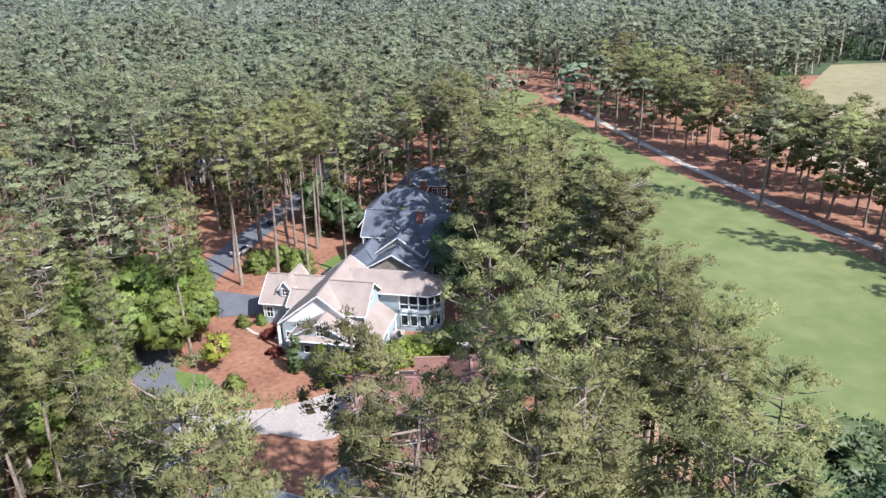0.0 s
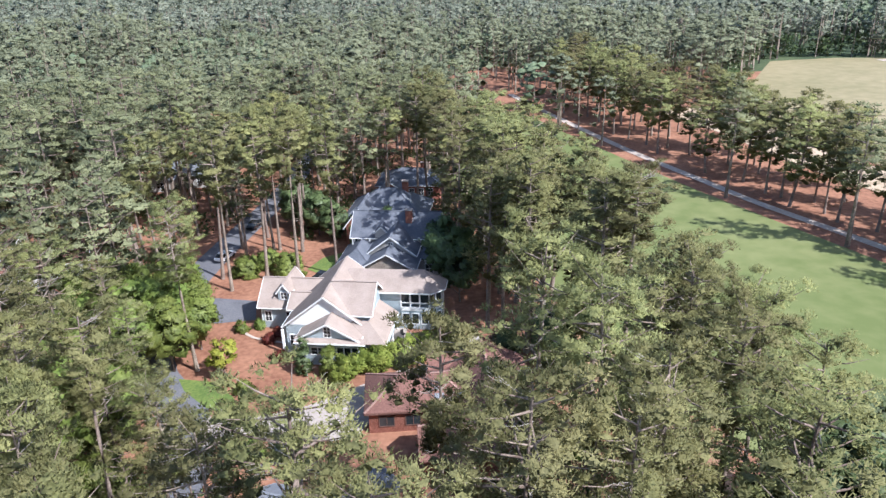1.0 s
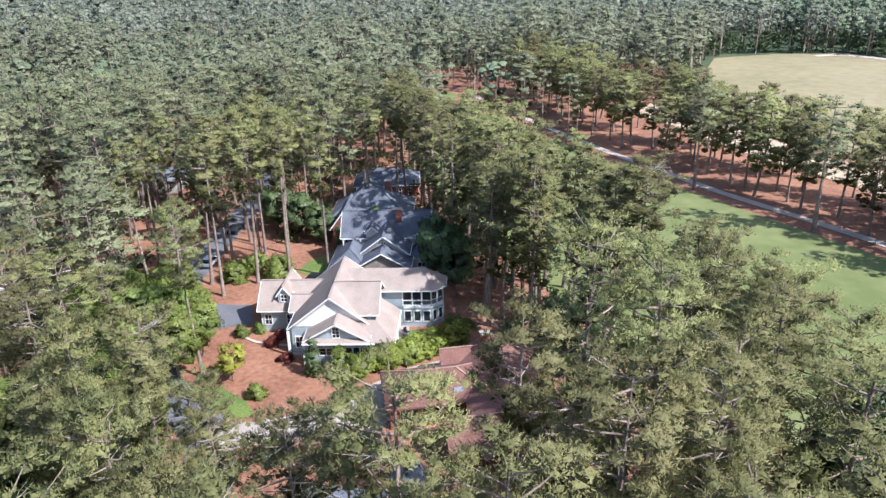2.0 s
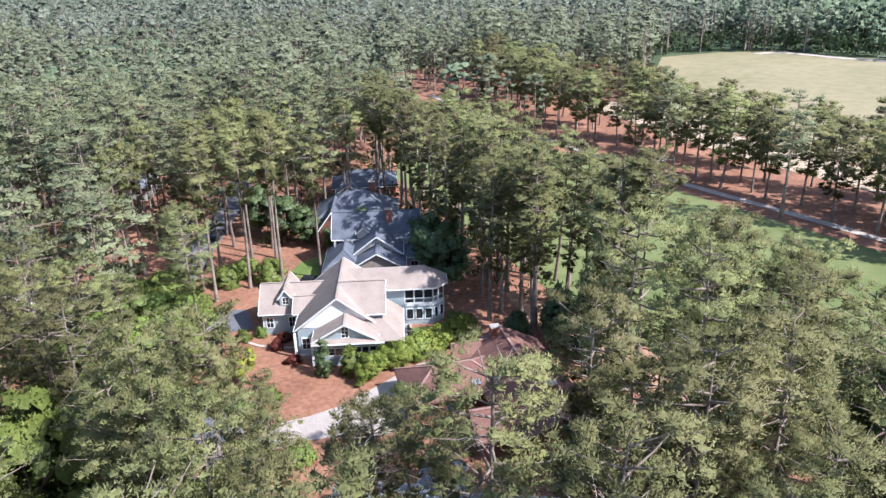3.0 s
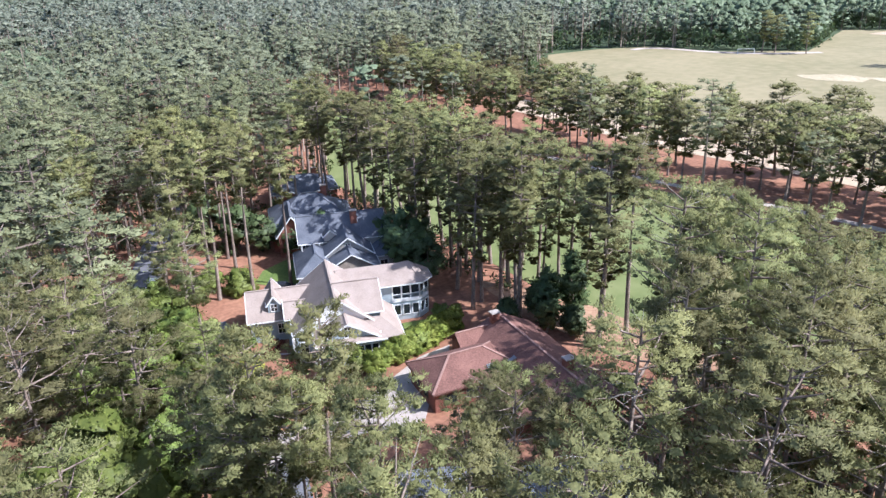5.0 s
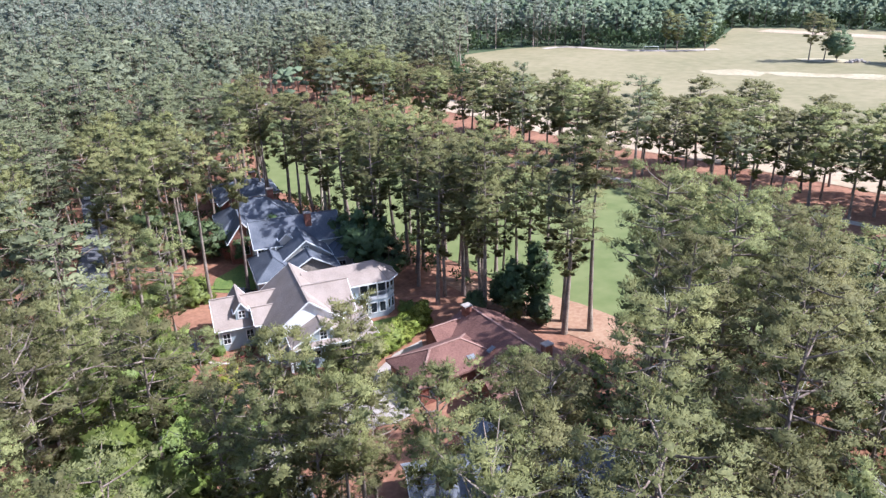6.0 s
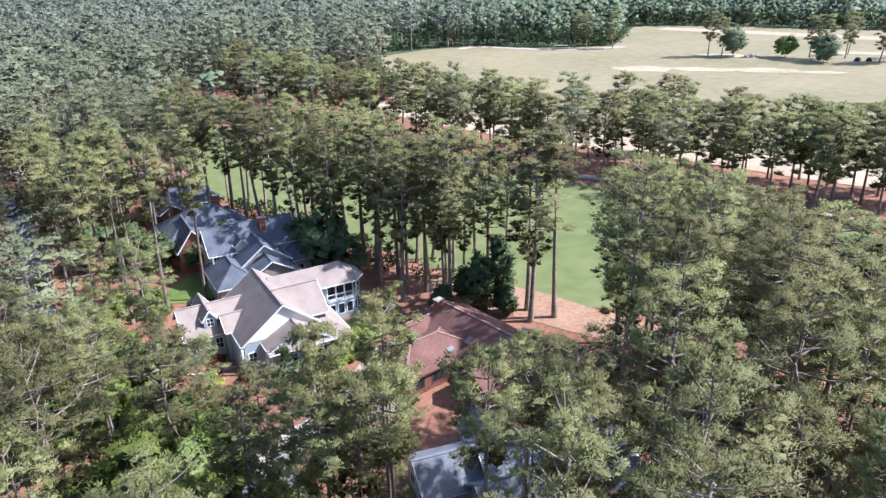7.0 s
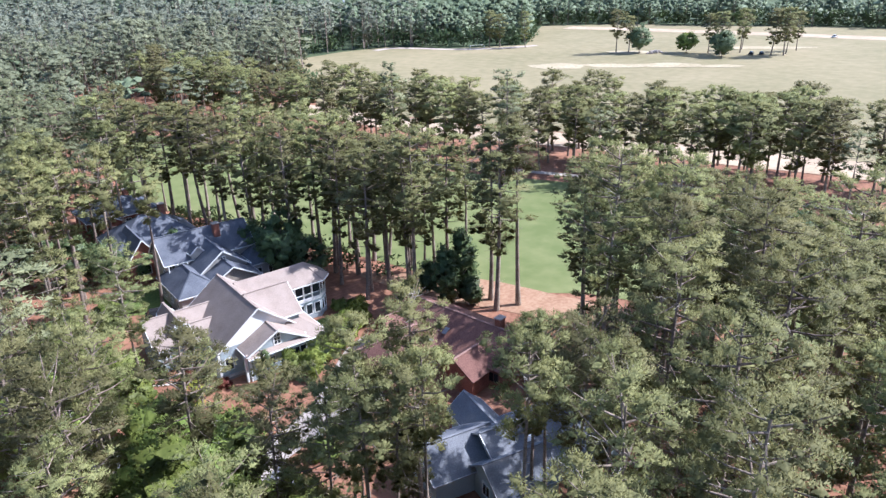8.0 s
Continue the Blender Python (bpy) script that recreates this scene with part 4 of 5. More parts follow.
def scatter(x0, x1, y0, y1, gap, keep=1.0):
    """Uneven spots, about `gap` apart, on free land within the box."""
    out = []
    for i in range(int((x1 - x0) / gap)):
        for j in range(int((y1 - y0) / gap)):
            x, y = x0 + (i + 0.5 + rng.uniform(-0.42, 0.42)) * gap, y0 + (j + 0.5 + rng.uniform(-0.42, 0.42)) * gap
            if rng.random() < keep:
                out.append((x, y))
    return out


def clear_of_trees(x, y, gap):
    return all((x - a) ** 2 + (y - b) ** 2 > gap * gap for a, b in placed)


# right-hand row beyond the cart path, and the belts beside the houses
def row_edge(y):
    return 74 + (116 - y) * 0.28 if y < 116 else 74 - (y - 116) * 0.27


for x, y in scatter(44, 116, 30, 262, 6.0, 0.85):
    if row_edge(y) + 1 < x < row_edge(y) + 24 and free(x, y) and clear_of_trees(x, y, 4.5):
        plant(ROW, 22, x, y, rng.uniform(17, 22), wide=rng.uniform(1.05, 1.4))
for x, y in scatter(-7, 30, 12, 62, 5.2):
    if x < (27 if y < 34 else 18) and y < 11.5 + 0.575 * (x + 66) and free(x, y) and clear_of_trees(x, y, 4.2):
        plant(FILL, 25, x, y, rng.uniform(20, 28), wide=rng.uniform(1.0, 1.3))
for x, y in scatter(-4, 14, 84, 175, 6.0, 0.85):
    if free(x, y) and clear_of_trees(x, y, 3.4):
        plant(SLIM, 28, x, y, rng.uniform(21, 27), wide=rng.uniform(1.15, 1.55))
for x, y in scatter(-66, -30, 12, 64, 5.0, 0.96):
    if free(x, y) and clear_of_trees(x, y, 4.2):
        plant(FILL, 25, x, y, rng.uniform(15, 20.5) if y > 47 else rng.uniform(17, 22) if x > -48 and y > 27 else rng.uniform(19, 26), wide=rng.uniform(0.95, 1.2))
for x, y in scatter(-30, -7, 8, 34, 5.4, 0.95):
    if free(x, y) and clear_of_trees(x, y, 4.2):
        plant(FILL, 25, x, y, rng.uniform(19, 26), wide=rng.uniform(0.95, 1.2))
for x, y in scatter(-45, -22, 116, 150, 6.5, 0.7):
    if free(x, y) and clear_of_trees(x, y, 4.5):
        plant(TALL, 28, x, y, rng.uniform(23, 27), wide=1.15)

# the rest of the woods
def woods(name, spots, shapes, size, low, high, label, mat=NEEDLE_HAZY):
    leaves, normals, wood, lumps, count = [], [], [], [], 0
    for x, y in spots:
        verts, faces, tris, soft, core = shapes[int(rng.integers(len(shapes)))]
        s, a, w = rng.uniform(low, high) * (1.0 + 0.3 * noise.noise((x * 0.03, y * 0.03, 0.5))) / size, rng.uniform(0, 6.283), rng.uniform(0.9, 1.45) * (2.0 if math.hypot(x, y) > 560 else 1.0)
        m = np.array([[math.cos(a) * s * w, -math.sin(a) * s * w, 0], [math.sin(a) * s * w, math.cos(a) * s * w, 0], [0, 0, s]])
        o = np.array([x, y, float(land(x, y))])
        leaves.append(tris @ m.T + o)
        spin = np.array([[math.cos(a), -math.sin(a), 0], [math.sin(a), math.cos(a), 0], [0, 0, 1]])
        normals.append(soft @ spin.T)
        lumps.append((core[0] @ m.T + o, core[1] + count, core[2] @ spin.T))
        count += len(core[0])
        wood.append(verts[faces] @ m.T + o)
        placed.append((x, y))
    ob = tagged(new(name, soup(name, np.concatenate(leaves), mat, np.concatenate(normals), tuple(np.concatenate(q) for q in zip(*lumps)))), label, "woods", kind="stuff")
    part("trunks", soup("trunks", np.concatenate(wood), BARK), ob, "bare grey-brown trunks")


def flat_shape(seed, **k):
    verts, faces, tris, soft, core = pine_shape(seed, **k)
    tri = [(a, b, c) for a, b, c, d in faces] + [(a, c, d) for a, b, c, d in faces]
    return np.array([tuple(v) for v in verts]), np.array(tri), tris, soft, core


MIDDLE = [flat_shape(s, height=26, crown=0.6, radius=4.2, limbs=22, per_limb=3, per=22, length=0.4, width=0.2, flat=0.6, sides=5, limb_sides=3, rings=5, spread=1.35, puff=1.15, lay=0.45, lump=0.4, dome=1.15, reach=0.88, fill=0.55) for s in (31, 32, 33, 34)]
FAR = [flat_shape(s, height=24, crown=0.75, flat=0.65, radius=4.0, limbs=18, per_limb=1, per=17, length=0.6, width=0.36, sides=3, limb_sides=0, rings=3, puff=1.45, lay=0.5, lump=0.25, dome=1.2, reach=0.82, fill=0.75) for s in (41, 42, 43, 44)]
LAST = [flat_shape(s, height=22, crown=0.85, flat=0.7, radius=4.2, limbs=8, per_limb=1, per=12, length=0.95, width=0.65, sides=3, limb_sides=0, rings=2, puff=1.6, lay=0.5, lump=0.35, dome=1.1, reach=0.755, fill=0.8) for s in (51, 52, 53)]
ROUND = [flat_shape(s, height=20, crown=0.95, flat=0.85, radius=5.0, limbs=14, per_limb=1, per=16, length=0.7, width=0.45, sides=3, limb_sides=0, rings=2, puff=2.0, lay=0.5, lump=0.5, reach=0.7, fill=0.72, level=1) for s in (55, 56, 57)]
BEHIND = [flat_shape(s, height=24, crown=0.7, flat=0.6, radius=4.0, limbs=20, per_limb=1, per=28, length=0.5, width=0.3, sides=4, limb_sides=0, rings=3, fill=0.65, puff=1.6, lay=0.4, lump=0.45, reach=0.8) for s in (61, 62)]
AWAY = (-30.0, 10.0)
spots = [], [], []
for x, y in scatter(-640, 500, 20, 940, 6.0, 0.95):
    r, a = math.hypot(x - AWAY[0], y - AWAY[1]), math.degrees(math.atan2(x - AWAY[0], y - AWAY[1]))
    if r > (940 if a < 30 else 640) or (r > 380 and rng.random() < 0.42) or (r > 540 and rng.random() < 0.8) or a < (-46 if r < 150 else -38) or a > (92 if r < 150 else 86) or not free(x, y):
        continue
    if (y < 226 and x > row_edge(y) - 4 and x < 140) or (y < 262 and row_edge(y) - 4 < x < row_edge(y) + 26) or (-64 < x < 32 and y < 64) or (-42 < x < 24 and y < 86):
        continue
    if (r > 190 and rng.random() < 0.24) or (r < 330 and not clear_of_trees(x, y, 4.6)):
        continue
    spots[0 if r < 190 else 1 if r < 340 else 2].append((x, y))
leafy = [p for p in spots[1] if p[0] < 40 and noise.noise((p[0] * 0.02, p[1] * 0.02, 3.0)) > 0.1 and rng.random() < 0.3]
spots = [[p for p in group if p not in leafy] for group in spots]
woods("leafy_woods", leafy, ROUND, 20, 13, 19, "scattered broad-leaved trees among the pines", LEAF_HAZY)
woods("pine_woods", spots[0], MIDDLE, 26, 16, 27, "dense olive-green pine woods round the houses", NEEDLE_THIN_HAZE)
behind = [(x, y) for x, y in scatter(-130, 90, -80, 22, 8.6, 0.92) if free(x, y) and clear_of_trees(x, y, 6)]
woods("near_pine_woods", behind, BEHIND, 24, 18, 25, "olive-green pine woods continuing beyond the houses", NEEDLE_THIN_HAZE)
# haze over these farther pines is in their needle colour
woods("far_pine_woods", spots[1], FAR, 24, 16, 26, "dense pine woods in the middle distance", NEEDLE_MID_HAZE)
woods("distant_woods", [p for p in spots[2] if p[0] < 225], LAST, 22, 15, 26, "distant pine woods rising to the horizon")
woods("broadleaf_woods", [p for p in spots[2] if p[0] >= 225], ROUND, 20, 10, 20, "distant dark green leafy woods beyond the dry field", LEAF_HAZY)


# ---- broad-leaved trees, shrubs and hedge ----
def bush_mesh(seed, rx, ry, rz, count, per, length, width, mat, bottom=0.0, cone=0.0):
    rng2 = np.random.default_rng(seed)
    centres, sizes = [], []
    for i in range(count):
        v = rng2.normal(size=3)
        v /= np.linalg.norm(v)
        v[2] = abs(v[2]) if bottom == 0 else v[2]
        q = v * rng2.uniform(0.55, 0.95)
        z = bottom + (q[2] if bottom == 0 else q[2] + 1) * rz
        k = 1 - cone * max(0.0, (z - bottom) / (rz if bottom == 0 else 2 * rz))
        centres.append((q[0] * rx * k, q[1] * ry * k, z))
        sizes.append(min(rx, ry, rz) * rng2.uniform(0.22, 0.4))
    tris, soft = tufts(rng2, centres, sizes, per, length, width, 0.8, 0.2, shell=True)
    return soup("leaves", tris, mat, soft, cores(rng2, centres, sizes, 1, 0.8, fill=0.6))


def broad_tree(name, x, y, h, r, mat, label, seed, trunk=0.3, count=70, per=40, leaf=0.42, cone=0.0):
    t = new(name)
    z0 = h * trunk
    verts, faces = tube([(0, 0, -0.1), (0.1, 0.05, z0), (0, 0.1, h * 0.75)], [0.02 * h, 0.014 * h, 0.006 * h], 7)
    rng2 = np.random.default_rng(seed)
    for k in range(7):
        a, ln = k * 2.4, r * rng2.uniform(0.5, 0.85)
        v, f = tube([(0.05, 0.05, z0 * 0.9 + k * h * 0.05), (math.cos(a) * ln * 0.5, math.sin(a) * ln * 0.5, z0 + h * 0.12 + k * h * 0.05), (math.cos(a) * ln, math.sin(a) * ln, z0 + h * 0.2 + k * h * 0.06)], [0.008 * h, 0.006 * h, 0.01], 4)
        faces += [tuple(i + len(verts) for i in q) for q in f]
        verts += v
    part("trunk", mesh_from("trunk", verts, faces, BARK, True), t, "grey-brown trunk with limbs")
    part("crown", bush_mesh(seed, r, r, (h - z0) / 2, count, per, leaf, leaf * 0.6, mat, z0, cone), t)
    t.matrix_world = pose(x, y, float(land(x, y)), 0, 0, seed * 40)
    return tagged(t, label, "tree")


def shrub(x, y, r, h, mat, label, seed):
    ob = tagged(new("shrub", bush_mesh(seed, r, r, h, int(18 + 8 * r * h), 34, 0.3, 0.18, mat)), label, "shrub", "garden shrubs")
    ob.matrix_world = pose(x, y, float(land(x, y)), 0, 0, seed * 33)
    return ob


GREEN = "broad-leaved tree with bright green foliage beside the street"
for i, (x, y, h, r) in enumerate([(-49.7, 53, 19, 5.2), (-53, 47.5, 13, 4.4), (-47, 48.5, 12, 4.2), (-51.5, 60, 14, 4.5), (-56.5, 57, 13, 4.2), (-38.5, 53.5, 9, 3.4), (-45.5, 60, 17, 4.8), (-41, 61, 14, 4.2), (-43.5, 68.5, 13, 4.2), (-47, 88, 13, 4.5), (-42.5, 86, 12, 4.2), (-43, 93, 12, 4), (-51, 82, 12, 4.2), (-40.5, 91.5, 10, 3.2), (-57, 46, 16, 4.5), (-45, 45, 14, 4), (-46, 83, 13, 4.5), (-41, 82.5, 11, 3.8), (-43.5, 98, 11, 3.6), (-49, 91, 13, 4.5), (-38.8, 88, 9, 3), (-53, 88, 13, 4.2)]):
    broad_tree("leafy_tree", x, y, h, r, LEAF, GREEN, 60 + i, trunk=0.2, count=95, per=58, leaf=0.32)
broad_tree("leafy_tree", -34, 80.6, 5.6, 2.1, LEAF_YELLOW, "small yellow-green tree on the pine straw", 75, trunk=0.25, count=34, per=30, leaf=0.3)
broad_tree("leafy_tree", -2.5, 104.5, 13, 4.2, LEAF_DARK, "dense dark green tree beside the dark-roofed house", 76, trunk=0.15, count=90)
broad_tree("leafy_tree", -1.5, 98.5, 9, 3.0, LEAF_DARK, "dense dark green tree beside the dark-roofed house", 77, trunk=0.15, count=60)
broad_tree("conical_tree", -12.6, 122.0, 9, 2.2, LEAF_DARK, "conical evergreen in front of the brick house", 78, trunk=0.08, count=60, cone=0.6)
for i, (x, y, h, r) in enumerate([(16.5, 34, 23, 4.6), (21.5, 32, 22, 4.8), (26, 36, 19, 4.4), (24.5, 43, 19, 3.8), (29.5, 45.5, 17, 4.0), (21, 40.5, 18, 3.4)]):
    broad_tree("leafy_tree", x, y, h, r, LEAF_DARK, "dark green oak at the edge of the fairway", 170 + i, trunk=0.3, count=110)
for i, (x, y, h, r) in enumerate([(-22.5, 128, 7.5, 3.2), (-18, 124.5, 6, 2.6), (-26, 131, 9, 3.5), (-3, 112, 9, 3.2), (1, 108, 7, 3), (-31, 137, 10, 4)]):
    broad_tree("leafy_tree", x, y, h, r, LEAF_DARK, "dense dark green tree among the pine trunks", 180 + i, trunk=0.1, count=70)
for i, (x, y, h, r) in enumerate([(7.5, 77, 10.5, 2.7), (12.2, 77.5, 12, 2.9), (9, 82, 6, 2.2), (3, 80.5, 5, 2.2), (10.2, 74.2, 5, 2.2)]):
    broad_tree("magnolia", x, y, h, r, LEAF_DARK, "dark glossy evergreen tree under the tall pines", 80 + i, trunk=0.05, count=90, cone=0.6)
for i, (x, y, h, r) in enumerate([(-23.8, 80.2, 5.5, 1.1), (-20.2, 79.6, 4.4, 1.5), (-29.5, 112, 4.5, 2.8), (-33.5, 116, 3.5, 2.4), (-37, 113, 4, 2.4)]):
    shrub(x, y, r, h, LEAF_DARK if i == 0 else LEAF, "upright green shrub by the house wall", 90 + i)
for i, (x, y, h, r) in enumerate([(-30.8, 76.3, 1.8, 1.3), (-34, 92.5, 1.7, 1.1), (-3.6, 89.6, 1.6, 1.4), (-1.8, 88, 1.3, 1.2), (5, 59, 1.5, 2), (8, 61, 1.8, 2.2), (-31.5, 93.4, 1.4, 1), (-36, 62, 2.6, 1.9), (-28, 64, 2.4, 1.8)]):
    shrub(x, y, r, h, LEAF, "rounded green garden shrub", 100 + i)
for i, (x, y) in enumerate([(-29.5, 89), (-27.6, 84.5), (-28.4, 91)]):
    shrub(x, y, 1.1, 1.3, LEAF_RED, "low shrub with dark red leaves", 110 + i)


def hedge(points, width, height, label):
    rng2 = np.random.default_rng(5)
    line = smooth_line(points, 0.7)
    centres, sizes = [], []
    for q in line:
        for k in range(20):
            s = rng2.uniform(-0.5, 0.5)
            centres.append((q.x + rng2.normal() * 0.4 + s * width * 0.3, q.y + s * width, height * (1 - 0.5 * abs(s)) * rng2.uniform(0.15, 1.0)))
            sizes.append(rng2.uniform(0.5, 0.8))
    tris, soft = tufts(rng2, centres, sizes, 60, 0.3, 0.17, 0.8, 0.25, shell=True)
    return tagged(new("hedge", soup("hedge", tris, HEDGE_LEAF, soft, cores(rng2, centres, sizes, 1, 0.8, fill=0.75))), label, "hedge")


def undergrowth():
    """Low leafy growth under the pines."""
    rng2 = np.random.default_rng(17)
    centres, sizes = [], []
    boxes = [(-70, -30, 10, 64, 170), (-30, 27, 10, 40, 170), (-4, 18, 36, 60, 70), (-4, 14, 84, 175, 130), (-110, -44, 64, 180, 260), (-44, -2, 140, 190, 110), (-30, -22, 118, 140, 20)]
    for x0, x1, y0, y1, count in boxes:
        for k in range(count):
            x, y = rng2.uniform(x0, x1), rng2.uniform(y0, y1)
            if not free(x, y):
                continue
            h = rng2.uniform(0.8, 4.5)
            for j in range(4):
                centres.append((x + rng2.normal() * 0.9, y + rng2.normal() * 0.9, float(land(x, y)) + h * rng2.uniform(0.2, 1.0)))
                sizes.append(rng2.uniform(0.7, 1.3))
    tris, soft = tufts(rng2, centres, sizes, 16, 0.7, 0.4, 0.8, 0.25)
    soft[:, 2] = np.abs(soft[:, 2]) + 0.3
    soft /= np.linalg.norm(soft, axis=1, keepdims=True)
    return tagged(new("undergrowth", soup("undergrowth", tris, LEAF_DARK, soft)), "low leafy undergrowth below the pines", "undergrowth", kind="stuff")


undergrowth()


def woods_edge(points, width, height, label):
    rng2 = np.random.default_rng(9)
    centres, sizes = [], []
    for q in smooth_line(points, 2.2):
        for k in range(5):
            x, y = q.x + rng2.normal() * width * 0.5, q.y + rng2.normal() * width * 0.5
            centres.append((x, y, float(land(x, y)) + height * rng2.uniform(0.1, 1.0)))
            sizes.append(rng2.uniform(1.2, 2.4))
    tris, soft = tufts(rng2, centres, sizes, 12, 1.6, 0.9, 0.8, 0.25)
    out = np.tile(np.array([-0.35, -0.5, 0.6]), (len(tris), 1))
    soft = soft + out
    soft /= np.linalg.norm(soft, axis=1, keepdims=True)
    return tagged(new("woods_edge", soup("woods_edge", tris, LEAF_DARK, soft)), label, "woods", kind="stuff")


woods_edge([(98, 218), (118, 264), (149, 307), (184, 309), (214, 301), (228, 268), (258, 243), (300, 268), (352, 298), (390, 256), (402, 200), (424, 130), (436, 60), (436, -20)], 5, 9, "dense leafy green edge of the woods along the field")
hedge([(-19, 77.8), (-14.5, 80.0), (-9, 82.0), (-3.2, 84.6)], 3.6, 3.2, "tall thick green hedge along the drive")


# ---- vehicles and small things ----
def car(x, y, turn, paint, label):
    c = new("car")
    sect = [(-2.2, 0.35), (-2.25, 0.75), (-2.1, 0.95), (2.0, 0.85), (2.25, 0.65), (2.2, 0.35)]
    verts = [(u, s * 0.9, z) for s in (-1, 1) for u, z in sect]
    n = len(sect)
    faces = [tuple(range(n - 1, -1, -1)), tuple(range(n, 2 * n))] + [(i, (i + 1) % n, (i + 1) % n + n, i + n) for i in range(n)]
    part("body", mesh_from("body", verts, faces, paint), c)
    cab = [(-1.95, 0.93, 0.82), (-1.5, 1.45, 0.66), (0.35, 1.48, 0.66), (1.15, 0.9, 0.82)]
    verts = [(u, s * w, z) for s in (-1, 1) for u, z, w in cab]
    part("windows", mesh_from("windows", verts, [(3, 2, 1, 0), (4, 5, 6, 7), (0, 1, 5, 4), (1, 2, 6, 5), (2, 3, 7, 6)], GLASS), c, "dark car windows")
    part("roof", prism([(-1.5, -0.66, 1.53), (0.35, -0.66, 1.55), (0.35, 0.66, 1.55), (-1.5, 0.66, 1.53)], 0.06, paint, "roof"), c)
    for u in (-1.4, 1.4):
        for s in (-0.86, 0.86):
            v, f = tube([(u, s - 0.1, 0.33), (u, s + 0.1, 0.33)], [0.33, 0.33], 14)
            f += [tuple(range(13, -1, -1)), tuple(range(14, 28))]
            part("wheel", mesh_from("wheel", v, f, RUBBER), c, "black tyre")
    c.matrix_world = pose(x, y, float(land(x, y)) + 0.05, 0, 0, turn)
    return tagged(c, label, "car")


car(-42.2, 121.0, 70, CAR_WHITE, "white car parked on the street")
car(-23.0, 108.8, -25, CAR_BLACK, "black car parked beside the dark-roofed house")
car(-34.9, 182.0, 60, CAR_WHITE, "white car parked far up the street")
car(-39.5, 137.0, 75, CAR_BLACK, "dark car parked on the street")
for x, y, a in ((275.5, 125.3, 10), (277.5, 121.5, 15), (360, 112, 0)):
    car(x, y, a, CAR_BLACK if a else CAR_WHITE, "car parked under the trees in the field")


def garden_chair(x, y, turn):
    c = new("garden_chair")
    part("seat", box("seat", (-0.28, -0.28, 0.4), (0.28, 0.28, 0.46), RUBBER, 0.02), c)
    back = part("backrest", box("backrest", (-0.28, -0.03, 0.0), (0.28, 0.03, 0.6), RUBBER, 0.02), c)
    back.matrix_local = pose(0, 0.27, 0.44, -12, 0, 0)
    for u in (-0.24, 0.24):
        for v in (-0.24, 0.24):
            part("leg", box("leg", (u - 0.02, v - 0.02, 0), (u + 0.02, v + 0.02, 0.4), RUBBER), c)
    c.matrix_world = pose(x, y, 0.06, 0, 0, turn)
    return tagged(c, "black garden chair on the lawn beside the porch", "chair", "garden chairs")


garden_chair(-10.6, 88.2, 40)
garden_chair(-10.9, 86.6, 130)


def goal(x, y, turn):
    g = new("goal")
    for name, a, b in (("post", (-3.6, 0, 0), (-3.6, 0, 2.4)), ("post", (3.6, 0, 0), (3.6, 0, 2.4)), ("crossbar", (-3.6, 0, 2.4), (3.6, 0, 2.4))):
        v, f = tube([a, b], [0.09, 0.09], 6)
        part(name, mesh_from(name, v, f, WHITE), g)
    g.matrix_world = pose(x, y, float(land(x, y)), 0, 0, turn)
    tagged(g, "white soccer goal at the edge of the field", "goal")


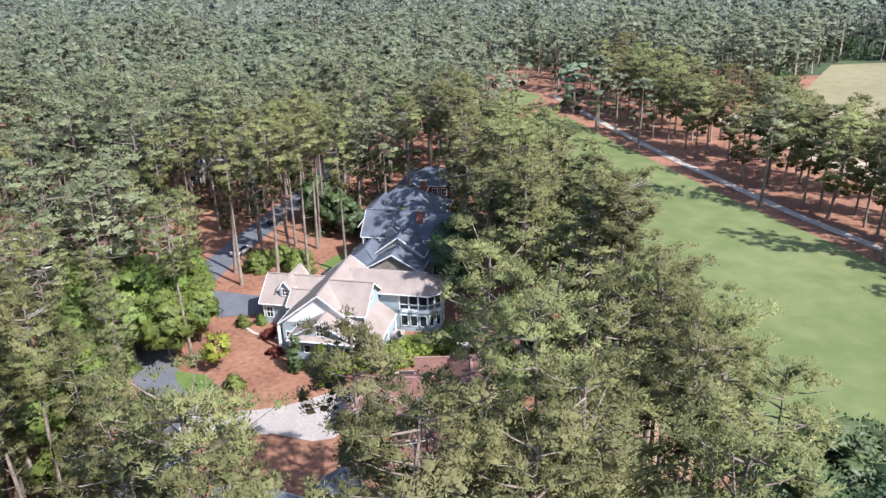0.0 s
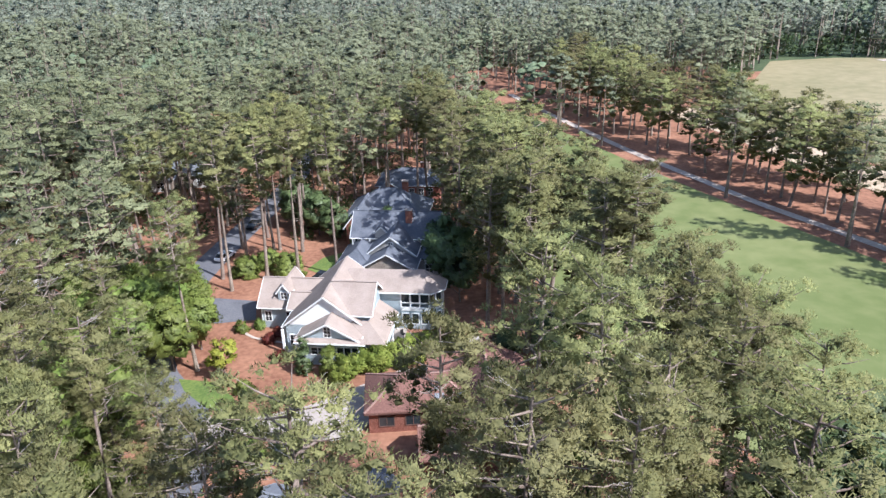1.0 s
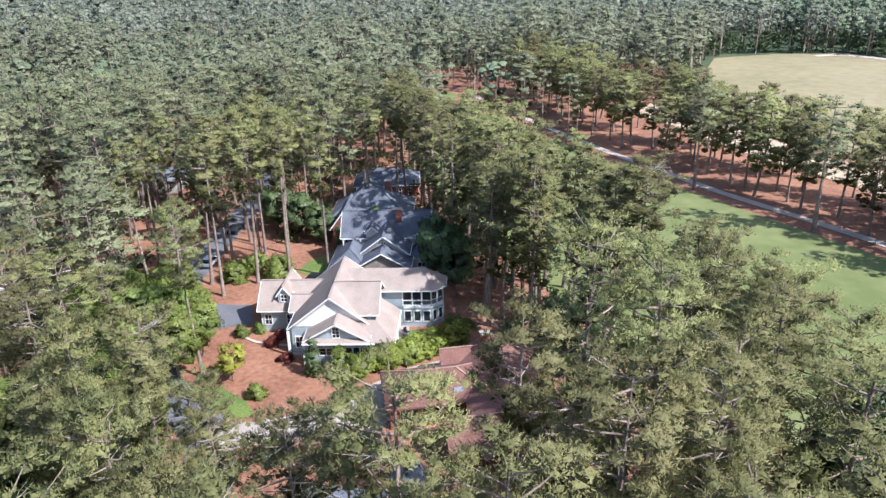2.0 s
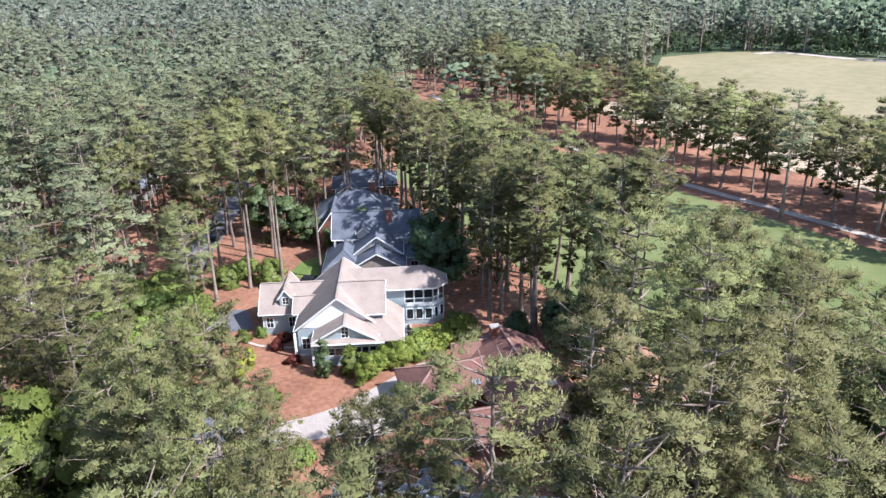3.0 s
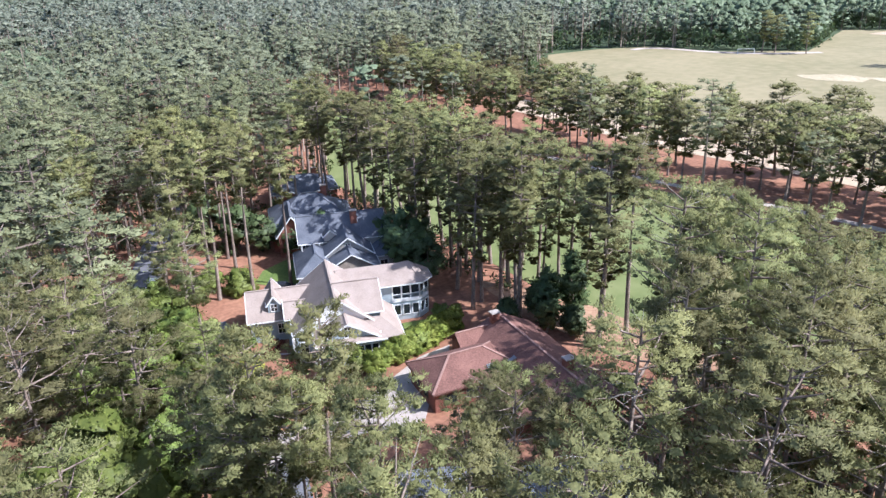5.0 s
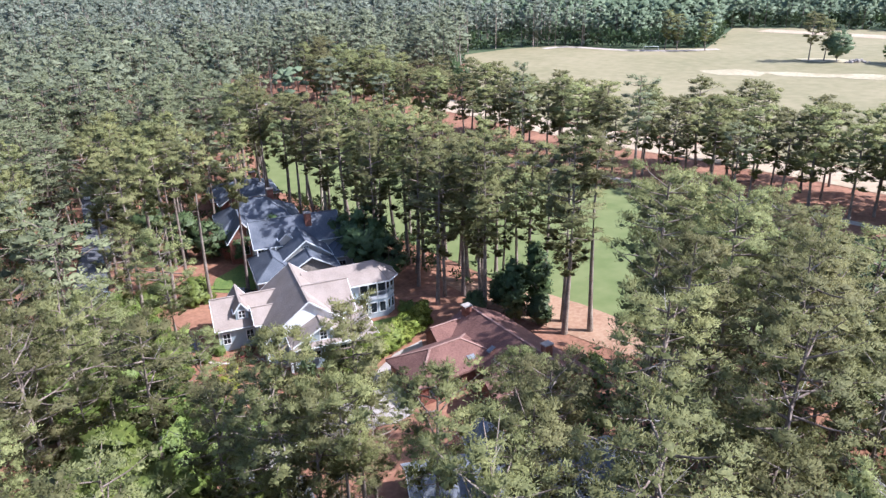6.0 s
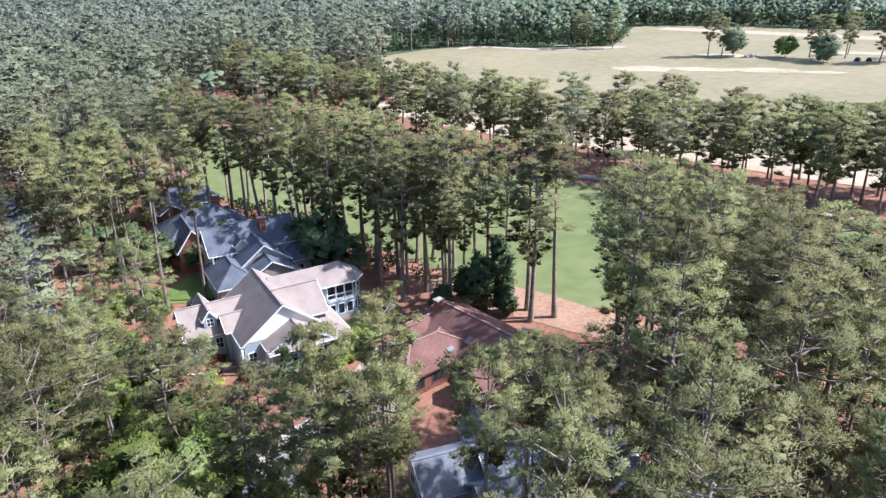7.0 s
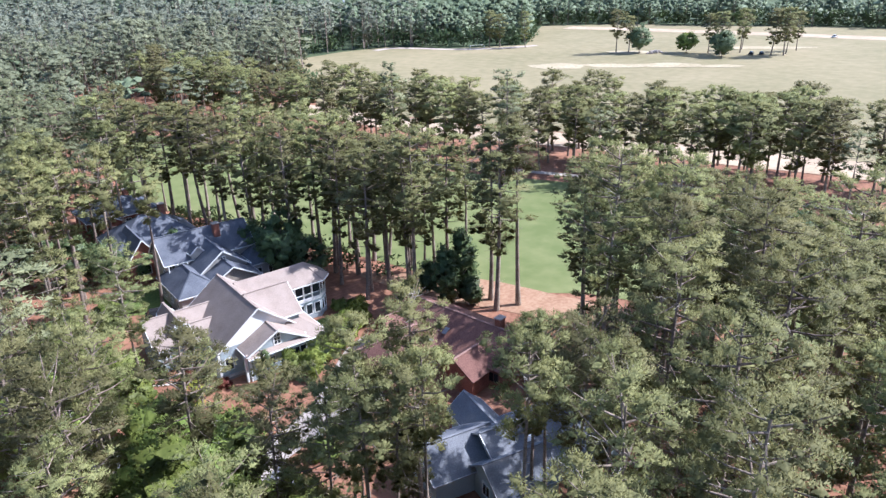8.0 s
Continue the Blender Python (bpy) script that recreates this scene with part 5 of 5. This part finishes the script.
goal(226, 246, -40)
FIELD_OAK = "broad rounded tree standing in the dry field"
for i, (x, y, h, r, m) in enumerate([(257, 171.5, 13, 5.5, 1), (267, 152.5, 9.5, 5, 0), (263.5, 134.3, 11, 5.5, 1)]):
    broad_tree("field_tree", x, y, h, r, FIELD_LEAF if m else LEAF, FIELD_OAK, 130 + i, trunk=0.12, count=90, per=26, leaf=0.7)
for x, y, h in ((252, 181, 20), (255, 176, 17), (246, 230, 18), (240, 242, 17), (236, 246, 19), (271, 138, 19), (278.8, 131.7, 20), (290, 135, 17), (276, 117, 20), (279, 112.4, 21), (284, 113, 18), (297, 112.4, 18), (272, 144, 18)):
    plant(ROW, 22, x, y, h, wide=rng.uniform(1.1, 1.4))


def rubble(x, y):
    """A low heap of pale broken stone."""
    rng2 = np.random.default_rng(3)
    c = rng2.normal(size=(26, 3)) * np.array([1.6, 1.6, 0]) + np.array([0, 0, 0.25])
    c[:, 2] += np.clip(1.1 - 0.4 * np.hypot(c[:, 0], c[:, 1]), 0, 1)
    v, f, n = cores(rng2, c, rng2.uniform(0.4, 0.9, 26), 1, 0.8, fill=1.0)
    ob = tagged(new("rubble_heap", mesh_from("rubble_heap", v, f, CONCRETE)), "low heap of pale rubble in the dry field", "rubble", kind="stuff")
    ob.matrix_world = pose(x, y, float(land(x, y)))


rubble(260, 165)


def water_tower(x, y):
    w = new("water_tower")
    v, f = tube([(0, 0, 0), (0, 0, 22)], [0.8, 0.7], 12)
    part("stem", mesh_from("stem", v, f, WHITE, True), w)
    v, f = tube([(0, 0, 21.5), (0, 0, 23), (0, 0, 26), (0, 0, 27.5), (0, 0, 27.9)], [0.7, 1.7, 2.0, 1.2, 0.1], 16)
    part("tank", mesh_from("tank", v, f, WHITE, True), w)
    w.matrix_world = pose(x, y, float(land(x, y)), 0, 0, 0)
    tagged(w, "white water tower above the distant woods", "water tower")


water_tower(300, 432)
# the first tree of each kind stands in the near woods too
SPARE = [(-95, 70), (-98, 92), (-88, 100), (-90, 84), (40, 4), (-70, 40), (-66, 30), (-72, 52), (-74, 64), (-68, 82), (-75, 76), (-80, 90), (-62, 20), (-20, 14), (-8, 12), (-84, 70), (-82, 50), (30, 12), (18, 8)]
for t, (x, y) in zip(TEMPLATES, SPARE):
    t.matrix_world = pose(x, y, float(land(x, y)) - 0.1)
